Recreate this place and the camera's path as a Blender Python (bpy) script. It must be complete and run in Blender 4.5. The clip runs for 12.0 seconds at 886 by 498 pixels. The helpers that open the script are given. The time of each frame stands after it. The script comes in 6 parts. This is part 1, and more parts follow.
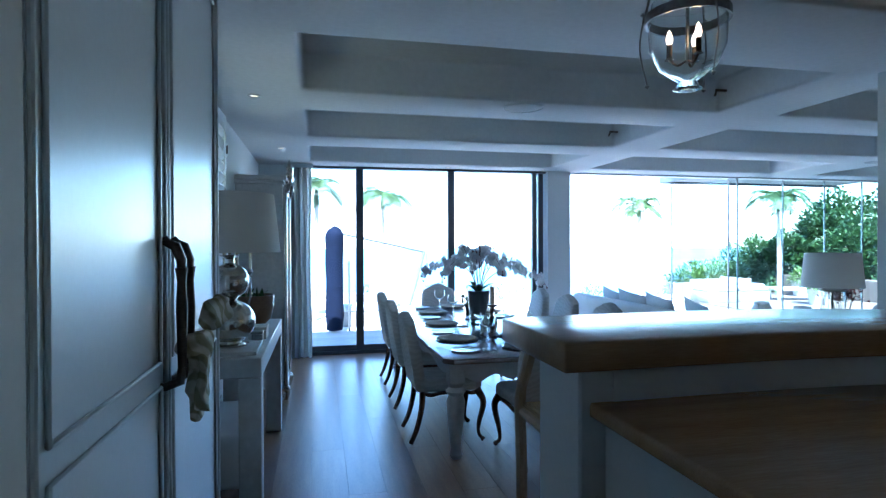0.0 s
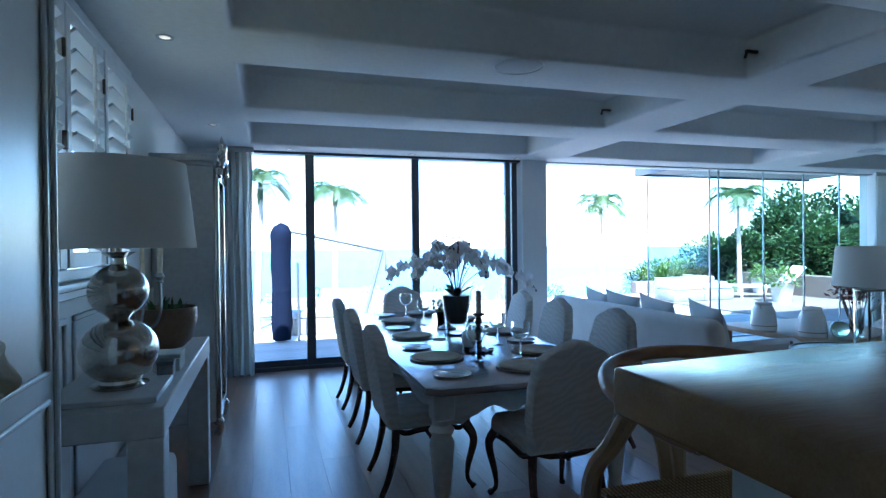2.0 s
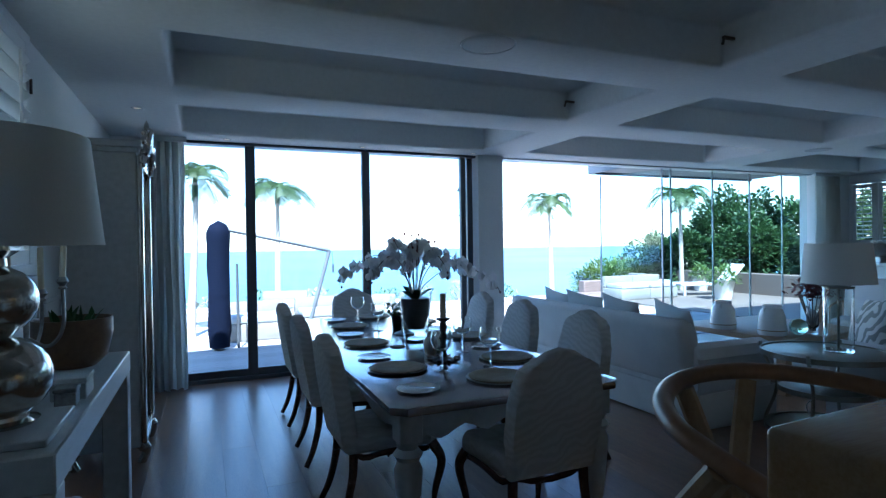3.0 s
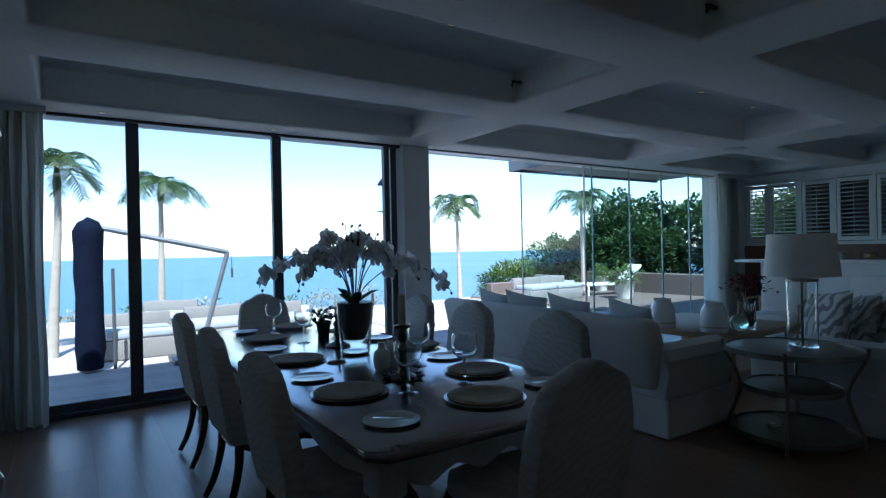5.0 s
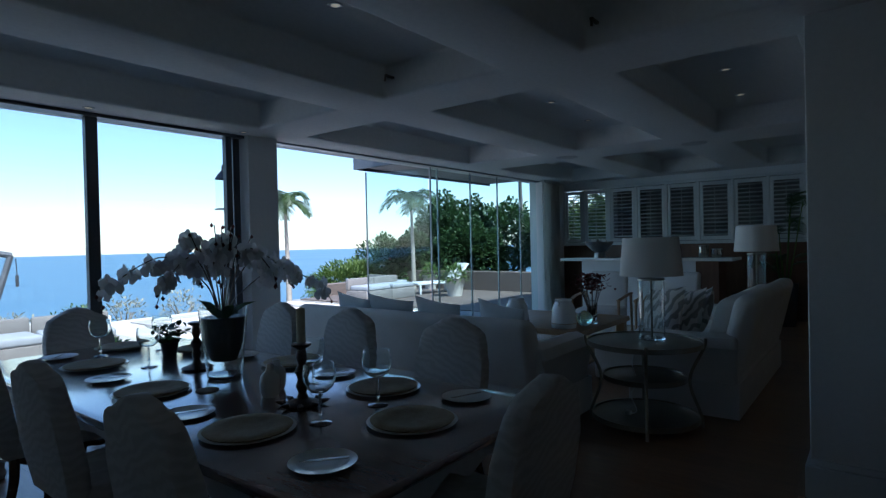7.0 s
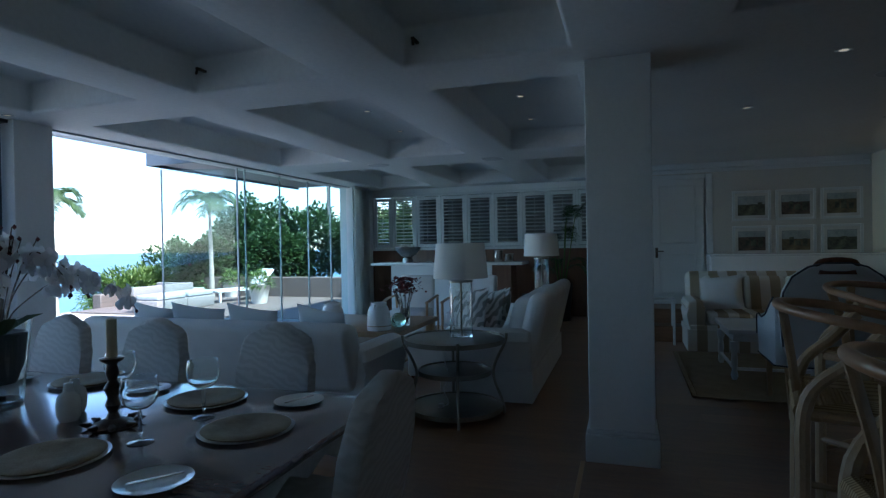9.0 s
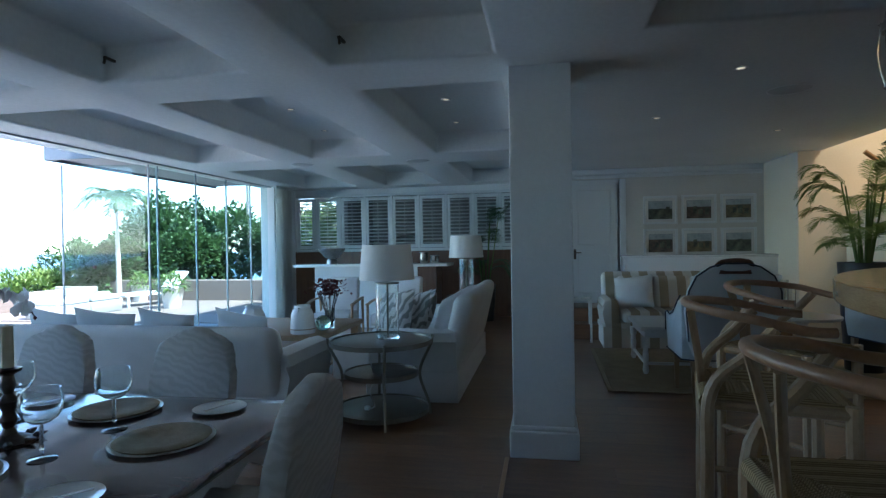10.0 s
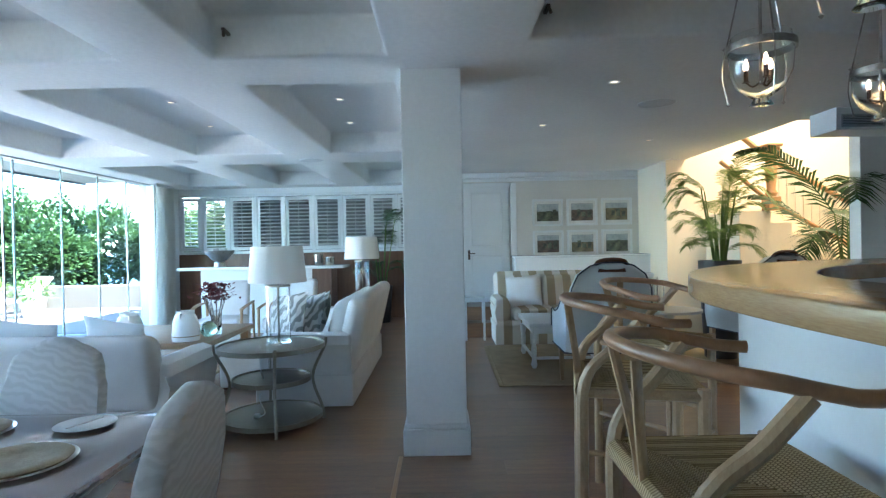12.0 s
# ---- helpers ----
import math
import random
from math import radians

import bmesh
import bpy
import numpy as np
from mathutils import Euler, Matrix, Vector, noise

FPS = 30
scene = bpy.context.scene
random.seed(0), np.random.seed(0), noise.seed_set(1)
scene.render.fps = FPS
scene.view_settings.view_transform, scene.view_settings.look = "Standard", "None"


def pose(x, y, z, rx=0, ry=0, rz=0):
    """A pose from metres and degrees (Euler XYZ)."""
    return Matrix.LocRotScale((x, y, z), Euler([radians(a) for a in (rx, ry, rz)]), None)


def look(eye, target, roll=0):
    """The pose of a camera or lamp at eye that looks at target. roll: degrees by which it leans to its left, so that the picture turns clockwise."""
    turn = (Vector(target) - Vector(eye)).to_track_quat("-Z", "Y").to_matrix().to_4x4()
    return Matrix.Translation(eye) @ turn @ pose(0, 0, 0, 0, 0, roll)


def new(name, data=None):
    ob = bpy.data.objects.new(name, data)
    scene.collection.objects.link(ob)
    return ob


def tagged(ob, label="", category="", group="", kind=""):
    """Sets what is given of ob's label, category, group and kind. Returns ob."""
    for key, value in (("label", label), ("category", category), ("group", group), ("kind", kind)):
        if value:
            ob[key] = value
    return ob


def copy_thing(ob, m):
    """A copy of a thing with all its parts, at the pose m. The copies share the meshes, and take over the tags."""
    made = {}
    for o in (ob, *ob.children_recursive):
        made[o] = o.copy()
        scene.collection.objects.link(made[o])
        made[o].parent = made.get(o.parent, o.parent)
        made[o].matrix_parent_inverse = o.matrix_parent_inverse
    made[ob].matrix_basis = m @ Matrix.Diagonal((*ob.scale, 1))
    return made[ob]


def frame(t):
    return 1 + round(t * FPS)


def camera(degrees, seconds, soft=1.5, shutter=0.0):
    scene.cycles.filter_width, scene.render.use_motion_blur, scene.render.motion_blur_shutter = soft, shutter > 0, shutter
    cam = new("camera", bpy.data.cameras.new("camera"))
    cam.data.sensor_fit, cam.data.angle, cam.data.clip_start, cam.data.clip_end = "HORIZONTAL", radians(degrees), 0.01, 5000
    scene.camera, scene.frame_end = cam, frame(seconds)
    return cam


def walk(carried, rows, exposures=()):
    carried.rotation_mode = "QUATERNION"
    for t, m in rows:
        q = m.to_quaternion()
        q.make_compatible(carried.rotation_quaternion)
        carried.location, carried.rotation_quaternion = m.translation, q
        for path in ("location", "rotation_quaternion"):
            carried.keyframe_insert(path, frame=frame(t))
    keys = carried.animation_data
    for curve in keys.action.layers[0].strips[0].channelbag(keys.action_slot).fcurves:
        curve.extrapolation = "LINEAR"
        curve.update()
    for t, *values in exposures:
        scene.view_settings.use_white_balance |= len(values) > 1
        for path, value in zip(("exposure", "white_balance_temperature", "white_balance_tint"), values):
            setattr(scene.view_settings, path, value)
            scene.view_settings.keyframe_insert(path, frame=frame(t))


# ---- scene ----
SOF, TOP = 2.72, 3.0
cam = camera(76.4, 12.0, soft=1.3)

PATH = [
    (0, (0.275, 0.359, 1.582), (0.703, 2.312, 1.567), -0.2),
    (0.5, (0.27, 0.633, 1.557), (0.72, 2.582, 1.543), -0.3),
    (1, (0.269, 0.878, 1.571), (0.763, 2.816, 1.555), -0.3),
    (1.5, (0.299, 1.129, 1.549), (0.851, 3.051, 1.533), -0.5),
    (2, (0.327, 1.377, 1.54), (0.923, 3.286, 1.526), -0.6),
    (2.5, (0.336, 1.597, 1.538), (1.0, 3.484, 1.523), -0.6),
    (3, (0.35, 1.795, 1.524), (1.13, 3.636, 1.509), -0.8),
    (5, (0.316, 2.596, 1.445), (1.427, 4.259, 1.443), -1.2),
    (5.5, (0.308, 2.801, 1.441), (1.517, 4.395, 1.439), -1.2),
    (6, (0.28, 2.947, 1.451), (1.583, 4.464, 1.447), -1.2),
    (6.5, (0.207, 3.04, 1.456), (1.645, 4.431, 1.45), -1.1),
    (7, (0.154, 3.101, 1.489), (1.734, 4.328, 1.468), -1.3),
    (9, (-0.003, 3.171, 1.488), (1.898, 3.79, 1.472), -1.0),
    (9.5, (-0.015, 3.179, 1.491), (1.927, 3.658, 1.472), -1.0),
    (10, (-0.018, 3.185, 1.488), (1.95, 3.545, 1.473), -0.9),
    (10.5, (-0.025, 3.179, 1.482), (1.959, 3.433, 1.469), -0.9),
    (11, (-0.023, 3.168, 1.481), (1.97, 3.33, 1.467), -1.0),
    (11.5, (-0.027, 3.163, 1.481), (1.971, 3.242, 1.466), -1.0),
    (12, (-0.033, 3.145, 1.484), (1.967, 3.147, 1.468), -1.1),
]
walk(cam, [(t, look(eye, target, roll)) for t, eye, target, roll in PATH],
     exposures=[(0.0, 3.85, 4900, 10), (1.5, 3.65, 4850, 10), (3.2, 2.65, 5000, 10), (5.0, 1.7, 5350, 11), (7.0, 1.25, 5400, 12), (8.8, 2.1, 5300, 10), (9.8, 2.88, 5400, 10), (10.6, 4.1, 5450, 10), (11.4, 4.65, 5600, 11), (12.0, 4.9, 5750, 11)])

# ---- world and sun ----
world = bpy.data.worlds.new("world")
scene.world = world
world.use_nodes = True
nt = world.node_tree
sky = nt.nodes.new("ShaderNodeTexSky")
sky.sky_type, sky.sun_disc = "NISHITA", False
sky.sun_elevation, sky.sun_rotation = radians(56), radians(195)
sky.air_density, sky.dust_density, sky.ozone_density = 1.0, 0.4, 2.0
nt.links.new(sky.outputs[0], nt.nodes["Background"].inputs[0])
nt.nodes["Background"].inputs[1].default_value = 0.1
sun = new("sun", bpy.data.lights.new("sun", "SUN"))
sun.data.energy, sun.data.angle, sun.data.color = 4.0, radians(0.5), (1.0, 0.95, 0.88)
SUN_FROM = (-math.sin(radians(15)) * math.cos(radians(56)), -math.cos(radians(15)) * math.cos(radians(56)), math.sin(radians(56)))
sun.matrix_world = look(SUN_FROM, (0, 0, 0))

# ---- materials ----
def nodes_of(name):
    m = bpy.data.materials.new(name)
    m.use_nodes = True
    t = m.node_tree
    return m, t, t.nodes["Principled BSDF"]


def surface(name, col, col2=None, rough=0.6, scale=4.0, fine=60.0, bump=0.05, metal=0.0, vary=0.0, stretch=(1, 1, 1), spec=0.5, coat=0.0):
    """A plain surface with broad tone variation, fine grain and relief."""
    m, t, b = nodes_of(name)
    n, ln = t.nodes, t.links
    col2 = col2 or tuple(c * 0.8 for c in col)
    tc = n.new("ShaderNodeTexCoord")
    mp = n.new("ShaderNodeMapping")
    mp.inputs["Scale"].default_value = stretch
    ln.new(tc.outputs["Object"], mp.inputs[0])
    big, small = n.new("ShaderNodeTexNoise"), n.new("ShaderNodeTexNoise")
    big.inputs["Scale"].default_value, big.inputs["Detail"].default_value = scale, 4
    small.inputs["Scale"].default_value, small.inputs["Detail"].default_value = fine, 3
    for q in (big, small):
        ln.new(mp.outputs[0], q.inputs["Vector"])
    add = n.new("ShaderNodeMath")
    add.operation = "MULTIPLY_ADD"
    add.inputs[1].default_value = 0.45
    ln.new(small.outputs["Fac"], add.inputs[0])
    half = n.new("ShaderNodeMath")
    half.operation = "MULTIPLY"
    half.inputs[1].default_value = 0.55
    ln.new(big.outputs["Fac"], half.inputs[0])
    ln.new(half.outputs[0], add.inputs[2])
    ramp = n.new("ShaderNodeValToRGB")
    ramp.color_ramp.elements[0].position, ramp.color_ramp.elements[1].position = 0.35, 0.65
    ramp.color_ramp.elements[0].color, ramp.color_ramp.elements[1].color = (*col2, 1), (*col, 1)
    ln.new(add.outputs[0], ramp.inputs[0])
    out = ramp.outputs[0]
    if vary:
        info, hsv, mr = n.new("ShaderNodeObjectInfo"), n.new("ShaderNodeHueSaturation"), n.new("ShaderNodeMapRange")
        mr.inputs["To Min"].default_value, mr.inputs["To Max"].default_value = 1 - vary, 1 + vary
        ln.new(info.outputs["Random"], mr.inputs["Value"])
        ln.new(mr.outputs[0], hsv.inputs["Value"])
        ln.new(out, hsv.inputs["Color"])
        out = hsv.outputs[0]
    ln.new(out, b.inputs["Base Color"])
    rr = n.new("ShaderNodeMapRange")
    rr.inputs["To Min"].default_value, rr.inputs["To Max"].default_value = max(0.02, rough - 0.06), min(1, rough + 0.06)
    ln.new(big.outputs["Fac"], rr.inputs["Value"])
    ln.new(rr.outputs[0], b.inputs["Roughness"])
    if bump:
        bp = n.new("ShaderNodeBump")
        bp.inputs["Strength"].default_value, bp.inputs["Distance"].default_value = bump, 0.01
        ln.new(add.outputs[0], bp.inputs["Height"])
        ln.new(bp.outputs[0], b.inputs["Normal"])
    b.inputs["Metallic"].default_value = metal
    b.inputs["Specular IOR Level"].default_value = spec
    b.inputs["Coat Weight"].default_value = coat
    return m


def striped(name, col, col2, scale, distort=0.0, rough=0.85, axis="X", sharp=0.5, turn=(0, 0, 0), detail=2.0):
    """Woven cloth with a wavy or straight stripe."""
    m, t, b = nodes_of(name)
    n, ln = t.nodes, t.links
    tc, w, ramp, mp = n.new("ShaderNodeTexCoord"), n.new("ShaderNodeTexWave"), n.new("ShaderNodeValToRGB"), n.new("ShaderNodeMapping")
    mp.inputs["Rotation"].default_value = turn
    w.bands_direction = axis
    w.inputs["Scale"].default_value, w.inputs["Distortion"].default_value, w.inputs["Detail"].default_value = scale, distort, detail
    w.inputs["Detail Scale"].default_value = 1.2
    ln.new(tc.outputs["Object"], mp.inputs[0])
    ln.new(mp.outputs[0], w.inputs["Vector"])
    ln.new(w.outputs["Fac"], ramp.inputs[0])
    ramp.color_ramp.elements[0].position, ramp.color_ramp.elements[1].position = 0.5 - sharp / 2, 0.5 + sharp / 2
    ramp.color_ramp.elements[0].color, ramp.color_ramp.elements[1].color = (*col, 1), (*col2, 1)
    ln.new(ramp.outputs[0], b.inputs["Base Color"])
    fine, bp = n.new("ShaderNodeTexNoise"), n.new("ShaderNodeBump")
    fine.inputs["Scale"].default_value = 220
    ln.new(tc.outputs["Object"], fine.inputs["Vector"])
    bp.inputs["Strength"].default_value, bp.inputs["Distance"].default_value = 0.15, 0.004
    ln.new(fine.outputs["Fac"], bp.inputs["Height"])
    ln.new(bp.outputs[0], b.inputs["Normal"])
    b.inputs["Roughness"].default_value = rough
    b.inputs["Specular IOR Level"].default_value = 0.2
    return m


def clear(name, tint=(0.96, 0.99, 0.98), rough=0.0, ior=1.45):
    """Solid glass."""
    m, t, b = nodes_of(name)
    b.inputs["Base Color"].default_value = (*tint, 1)
    b.inputs["Transmission Weight"].default_value, b.inputs["Roughness"].default_value, b.inputs["IOR"].default_value = 1.0, rough, ior
    return m


def pane_glass(name, gloss=0.035, tint=(0.95, 0.98, 0.97)):
    """Thin window glass: clear with a faint mirror gloss."""
    m, t, b = nodes_of(name)
    n, ln = t.nodes, t.links
    tr, gl, mix = n.new("ShaderNodeBsdfTransparent"), n.new("ShaderNodeBsdfGlossy"), n.new("ShaderNodeMixShader")
    tr.inputs[0].default_value = (*tint, 1)
    gl.inputs["Roughness"].default_value = 0.01
    mix.inputs[0].default_value = gloss
    ln.new(tr.outputs[0], mix.inputs[1])
    ln.new(gl.outputs[0], mix.inputs[2])
    ln.new(mix.outputs[0], n["Material Output"].inputs[0])
    return m


def glow(name, col, power):
    m, t, b = nodes_of(name)
    b.inputs["Emission Color"].default_value, b.inputs["Emission Strength"].default_value = (*col, 1), power
    b.inputs["Base Color"].default_value = (*col, 1)
    return m


def leafy(name, col, col2, rough=0.5, through_light=0.3):
    """Leaves that let some light through, varied leaf by leaf."""
    m, t, b = nodes_of(name)
    n, ln = t.nodes, t.links
    geo, ramp = n.new("ShaderNodeNewGeometry"), n.new("ShaderNodeValToRGB")
    ramp.color_ramp.elements[0].color, ramp.color_ramp.elements[1].color = (*col, 1), (*col2, 1)
    ln.new(geo.outputs["Random Per Island"], ramp.inputs[0])
    ln.new(ramp.outputs[0], b.inputs["Base Color"])
    b.inputs["Roughness"].default_value = rough
    tl, mix = n.new("ShaderNodeBsdfTranslucent"), n.new("ShaderNodeMixShader")
    ln.new(ramp.outputs[0], tl.inputs[0])
    mix.inputs[0].default_value = through_light
    ln.new(b.outputs[0], mix.inputs[1])
    ln.new(tl.outputs[0], mix.inputs[2])
    ln.new(mix.outputs[0], n["Material Output"].inputs[0])
    return m


PAINT = surface("white_wall_paint", (0.74, 0.75, 0.74), (0.69, 0.70, 0.69), 0.7, 1.2, 40, 0.03)
CEILING = surface("ceiling_plaster", (0.70, 0.71, 0.70), (0.62, 0.63, 0.62), 0.75, 0.9, 25, 0.05)
GREIGE = surface("warm_grey_wall_paint", (0.60, 0.58, 0.535), (0.56, 0.54, 0.495), 0.7, 1.2, 40, 0.03)
CREAM = surface("cream_wall_paint", (0.78, 0.70, 0.54), (0.73, 0.65, 0.49), 0.7, 1.2, 40, 0.03)
# Taupe tone darkened to carry the shade on the kitchen wall.
KITCHENSHADE = surface("taupe_wall_with_shade", (0.50, 0.46, 0.40), (0.46, 0.42, 0.36), 0.7, 1.5, 40, 0.03)
SATIN = surface("satin_white_joinery", (0.66, 0.68, 0.68), (0.62, 0.64, 0.64), 0.3, 2.0, 50, 0.02)
GREYWASH = surface("greywashed_wood", (0.60, 0.60, 0.58), (0.48, 0.48, 0.46), 0.4, 3.0, 40, 0.06, stretch=(8, 1, 8))
FLOORWOOD = surface("oak_floor_boards", (0.28, 0.155, 0.08), (0.18, 0.092, 0.045), 0.36, 2.5, 30, 0.04, vary=0.14, stretch=(9, 1, 9), spec=0.5, coat=0.7)
FLOORBASE = surface("dark_floor_joint", (0.10, 0.06, 0.035), None, 0.6)
DARKWOOD = surface("dark_polished_wood", (0.13, 0.06, 0.035), (0.07, 0.03, 0.018), 0.25, 3.0, 30, 0.05, stretch=(10, 1, 10))
TABLETOP = surface("waxed_walnut_tabletop", (0.20, 0.125, 0.10), (0.14, 0.085, 0.068), 0.18, 2.0, 30, 0.02, stretch=(9, 1, 9), spec=0.9, coat=1.0)
for mat, ior, rough in ((TABLETOP, 2.1, 0.15), (FLOORWOOD, 1.5, 0.27)):
    mat.node_tree.nodes["Principled BSDF"].inputs["Coat IOR"].default_value = ior
    mat.node_tree.nodes["Principled BSDF"].inputs["Coat Roughness"].default_value = rough
BARWOOD = surface("oiled_bar_timber", (0.40, 0.26, 0.125), (0.29, 0.175, 0.08), 0.22, 2.0, 26, 0.06, stretch=(1, 9, 9))
STOOLWOOD = surface("pale_oak_stool_wood", (0.40, 0.27, 0.15), (0.30, 0.19, 0.10), 0.45, 5.0, 50, 0.06, stretch=(3, 3, 1))
REDWOOD = surface("reddish_bent_rail", (0.36, 0.20, 0.105), (0.25, 0.13, 0.065), 0.35, 5.0, 50, 0.05)
PANELWOOD = surface("brown_timber_panelling", (0.17, 0.085, 0.045), (0.11, 0.05, 0.028), 0.4, 2.0, 30, 0.06, stretch=(9, 9, 1))
STAIRWOOD = surface("honey_stair_wood", (0.46, 0.26, 0.11), (0.36, 0.19, 0.075), 0.35, 4.0, 40, 0.05)
RUSH = striped("woven_rush_cord", (0.42, 0.30, 0.16), (0.20, 0.13, 0.06), 28, 1.0, 0.85, "X", 0.8)
CHAIRCLOTH = striped("pale_zebra_weave_cloth", (0.62, 0.60, 0.57), (0.55, 0.53, 0.50), 7.5, 9.0, 0.9, "Z", 0.6, (0.0, 0.35, 0.2), 2.0)
SOFACLOTH = surface("white_linen_cloth", (0.68, 0.67, 0.64), (0.60, 0.59, 0.56), 0.92, 5, 180, 0.12, spec=0.15)
STRIPECLOTH = striped("beige_and_white_stripe_cloth", (0.66, 0.64, 0.58), (0.36, 0.30, 0.21), 1.25, 0.1, 0.9, "X", 0.08)
ARMCLOTH = surface("pale_grey_linen_cloth", (0.58, 0.60, 0.60), (0.52, 0.54, 0.54), 0.9, 5, 180, 0.12, spec=0.15)
IKAT = striped("grey_and_white_ikat_cloth", (0.62, 0.60, 0.56), (0.26, 0.26, 0.24), 4.5, 9.0, 0.9, "DIAGONAL", 0.25)
PIPING = surface("navy_piping_cord", (0.03, 0.035, 0.06), None, 0.7)
CURTAIN = surface("white_curtain_cloth", (0.72, 0.72, 0.69), (0.64, 0.64, 0.61), 0.9, 3, 150, 0.1, spec=0.1)
nt = CURTAIN.node_tree
thin, blend = nt.nodes.new("ShaderNodeBsdfTranslucent"), nt.nodes.new("ShaderNodeMixShader")
thin.inputs[0].default_value, blend.inputs[0].default_value = (0.80, 0.79, 0.74, 1), 0.45
nt.links.new(nt.nodes["Principled BSDF"].outputs[0], blend.inputs[1])
nt.links.new(thin.outputs[0], blend.inputs[2])
nt.links.new(blend.outputs[0], nt.nodes["Material Output"].inputs[0])
SHADE = surface("ivory_lampshade_cloth", (0.74, 0.72, 0.67), (0.69, 0.67, 0.62), 0.85, 3, 200, 0.08, spec=0.1)
SILVER = surface("tarnished_mercury_silver", (0.70, 0.66, 0.60), (0.50, 0.46, 0.40), 0.16, 6, 40, 0.06, metal=1.0)
PEWTER = surface("pewter_metal", (0.40, 0.39, 0.37), (0.22, 0.21, 0.2), 0.3, 8, 60, 0.1, metal=1.0)
BRONZE = surface("dark_bronze_metal", (0.16, 0.13, 0.11), (0.09, 0.07, 0.06), 0.35, 8, 60, 0.05, metal=1.0)
CHAMPAGNE = surface("champagne_metal", (0.33, 0.31, 0.25), (0.24, 0.22, 0.175), 0.35, 6, 60, 0.05, metal=0.8)
ALU = surface("dark_grey_aluminium", (0.10, 0.11, 0.12), (0.08, 0.085, 0.095), 0.4, 4, 60, 0.02, metal=0.3)
LIGHTALU = surface("pale_grey_aluminium", (0.45, 0.47, 0.48), (0.38, 0.40, 0.41), 0.4, 4, 60, 0.02, metal=0.4)
MIDALU = surface("grey_umbrella_aluminium", (0.16, 0.175, 0.19), (0.12, 0.13, 0.145), 0.45, 4, 60, 0.02, metal=0.2)
CHINA = surface("white_glazed_china", (0.78, 0.78, 0.75), (0.74, 0.74, 0.70), 0.12, 3, 40, 0.0)
LINENMAT = surface("natural_woven_plate_mat", (0.40, 0.33, 0.22), (0.27, 0.21, 0.13), 0.85, 20, 160, 0.3)
WAX = surface("ivory_candle_wax", (0.70, 0.62, 0.44), (0.64, 0.56, 0.38), 0.5, 4, 40, 0.02)
GLASS = clear("clear_glass")
GREENGLASS = clear("pale_green_glass", (0.62, 0.88, 0.76))
WINDOW = pane_glass("window_glass")
FOLDGLASS = pane_glass("green_tinted_glass", 0.045, (0.86, 0.95, 0.945))
MIRROR = surface("mirror_silvering", (0.9, 0.92, 0.92), (0.88, 0.9, 0.9), 0.02, 2, 20, 0.0, metal=1.0)
NAVYCLOTH = surface("navy_umbrella_cover", (0.006, 0.009, 0.022), (0.004, 0.006, 0.014), 0.85, 5, 120, 0.15, spec=0.05)
DECK = surface("weathered_grey_deck_boards", (0.30, 0.29, 0.28), (0.20, 0.19, 0.18), 0.7, 3, 40, 0.1, vary=0.12, stretch=(1, 8, 8))
BROWNDECK = surface("brown_deck_boards", (0.15, 0.12, 0.10), (0.10, 0.08, 0.066), 0.6, 3, 40, 0.1, vary=0.15, stretch=(1, 8, 8))
PAVING = surface("pale_stone_paving", (0.42, 0.40, 0.37), (0.35, 0.33, 0.30), 0.8, 1.5, 40, 0.08, vary=0.05)
RENDERED = surface("pale_rendered_wall", (0.60, 0.57, 0.52), (0.50, 0.47, 0.42), 0.8, 1.5, 40, 0.08)
TERRACECLOTH = surface("grey_outdoor_cloth", (0.34, 0.36, 0.38), (0.28, 0.30, 0.32), 0.9, 5, 180, 0.12, spec=0.15)
WICKER = striped("grey_wicker", (0.26, 0.25, 0.235), (0.15, 0.14, 0.13), 40, 1.5, 0.8, "DIAGONAL", 0.7)
WATER = surface("pool_water", (0.03, 0.42, 0.46), (0.02, 0.34, 0.40), 0.05, 1.5, 8, 0.08)
SEA = surface("sea_water", (0.05, 0.135, 0.215), (0.042, 0.115, 0.185), 0.35, 0.004, 0.05, 0.1)
SOIL = surface("garden_soil_and_lawn", (0.09, 0.11, 0.04), (0.10, 0.075, 0.04), 0.95, 0.6, 12, 0.3)
BARK = surface("grey_palm_bark", (0.38, 0.34, 0.28), (0.26, 0.23, 0.19), 0.85, 3, 30, 0.3, stretch=(1, 1, 6))
LEAF = leafy("garden_leaves", (0.018, 0.045, 0.016), (0.055, 0.105, 0.03))
SUNLEAF = leafy("bright_shrub_leaves", (0.05, 0.11, 0.02), (0.14, 0.20, 0.045))
PALMLEAF = leafy("palm_leaves", (0.022, 0.05, 0.014), (0.06, 0.10, 0.028))
INDOORLEAF = leafy("areca_palm_leaves", (0.10, 0.17, 0.04), (0.22, 0.30, 0.09), 0.5, 0.45)
DARKLEAF = leafy("dark_indoor_leaves", (0.02, 0.055, 0.018), (0.05, 0.11, 0.03))
PETAL = leafy("white_orchid_petals", (0.74, 0.72, 0.74), (0.84, 0.82, 0.80), 0.5, 0.55)
REDPETAL = leafy("dried_red_flowers", (0.10, 0.018, 0.02), (0.17, 0.04, 0.035))
GARDENLEAF = leafy("garden_tree_leaves", (0.022, 0.055, 0.016), (0.075, 0.13, 0.04))
DUNE = leafy("pale_dune_scrub", (0.30, 0.29, 0.20), (0.44, 0.42, 0.33))
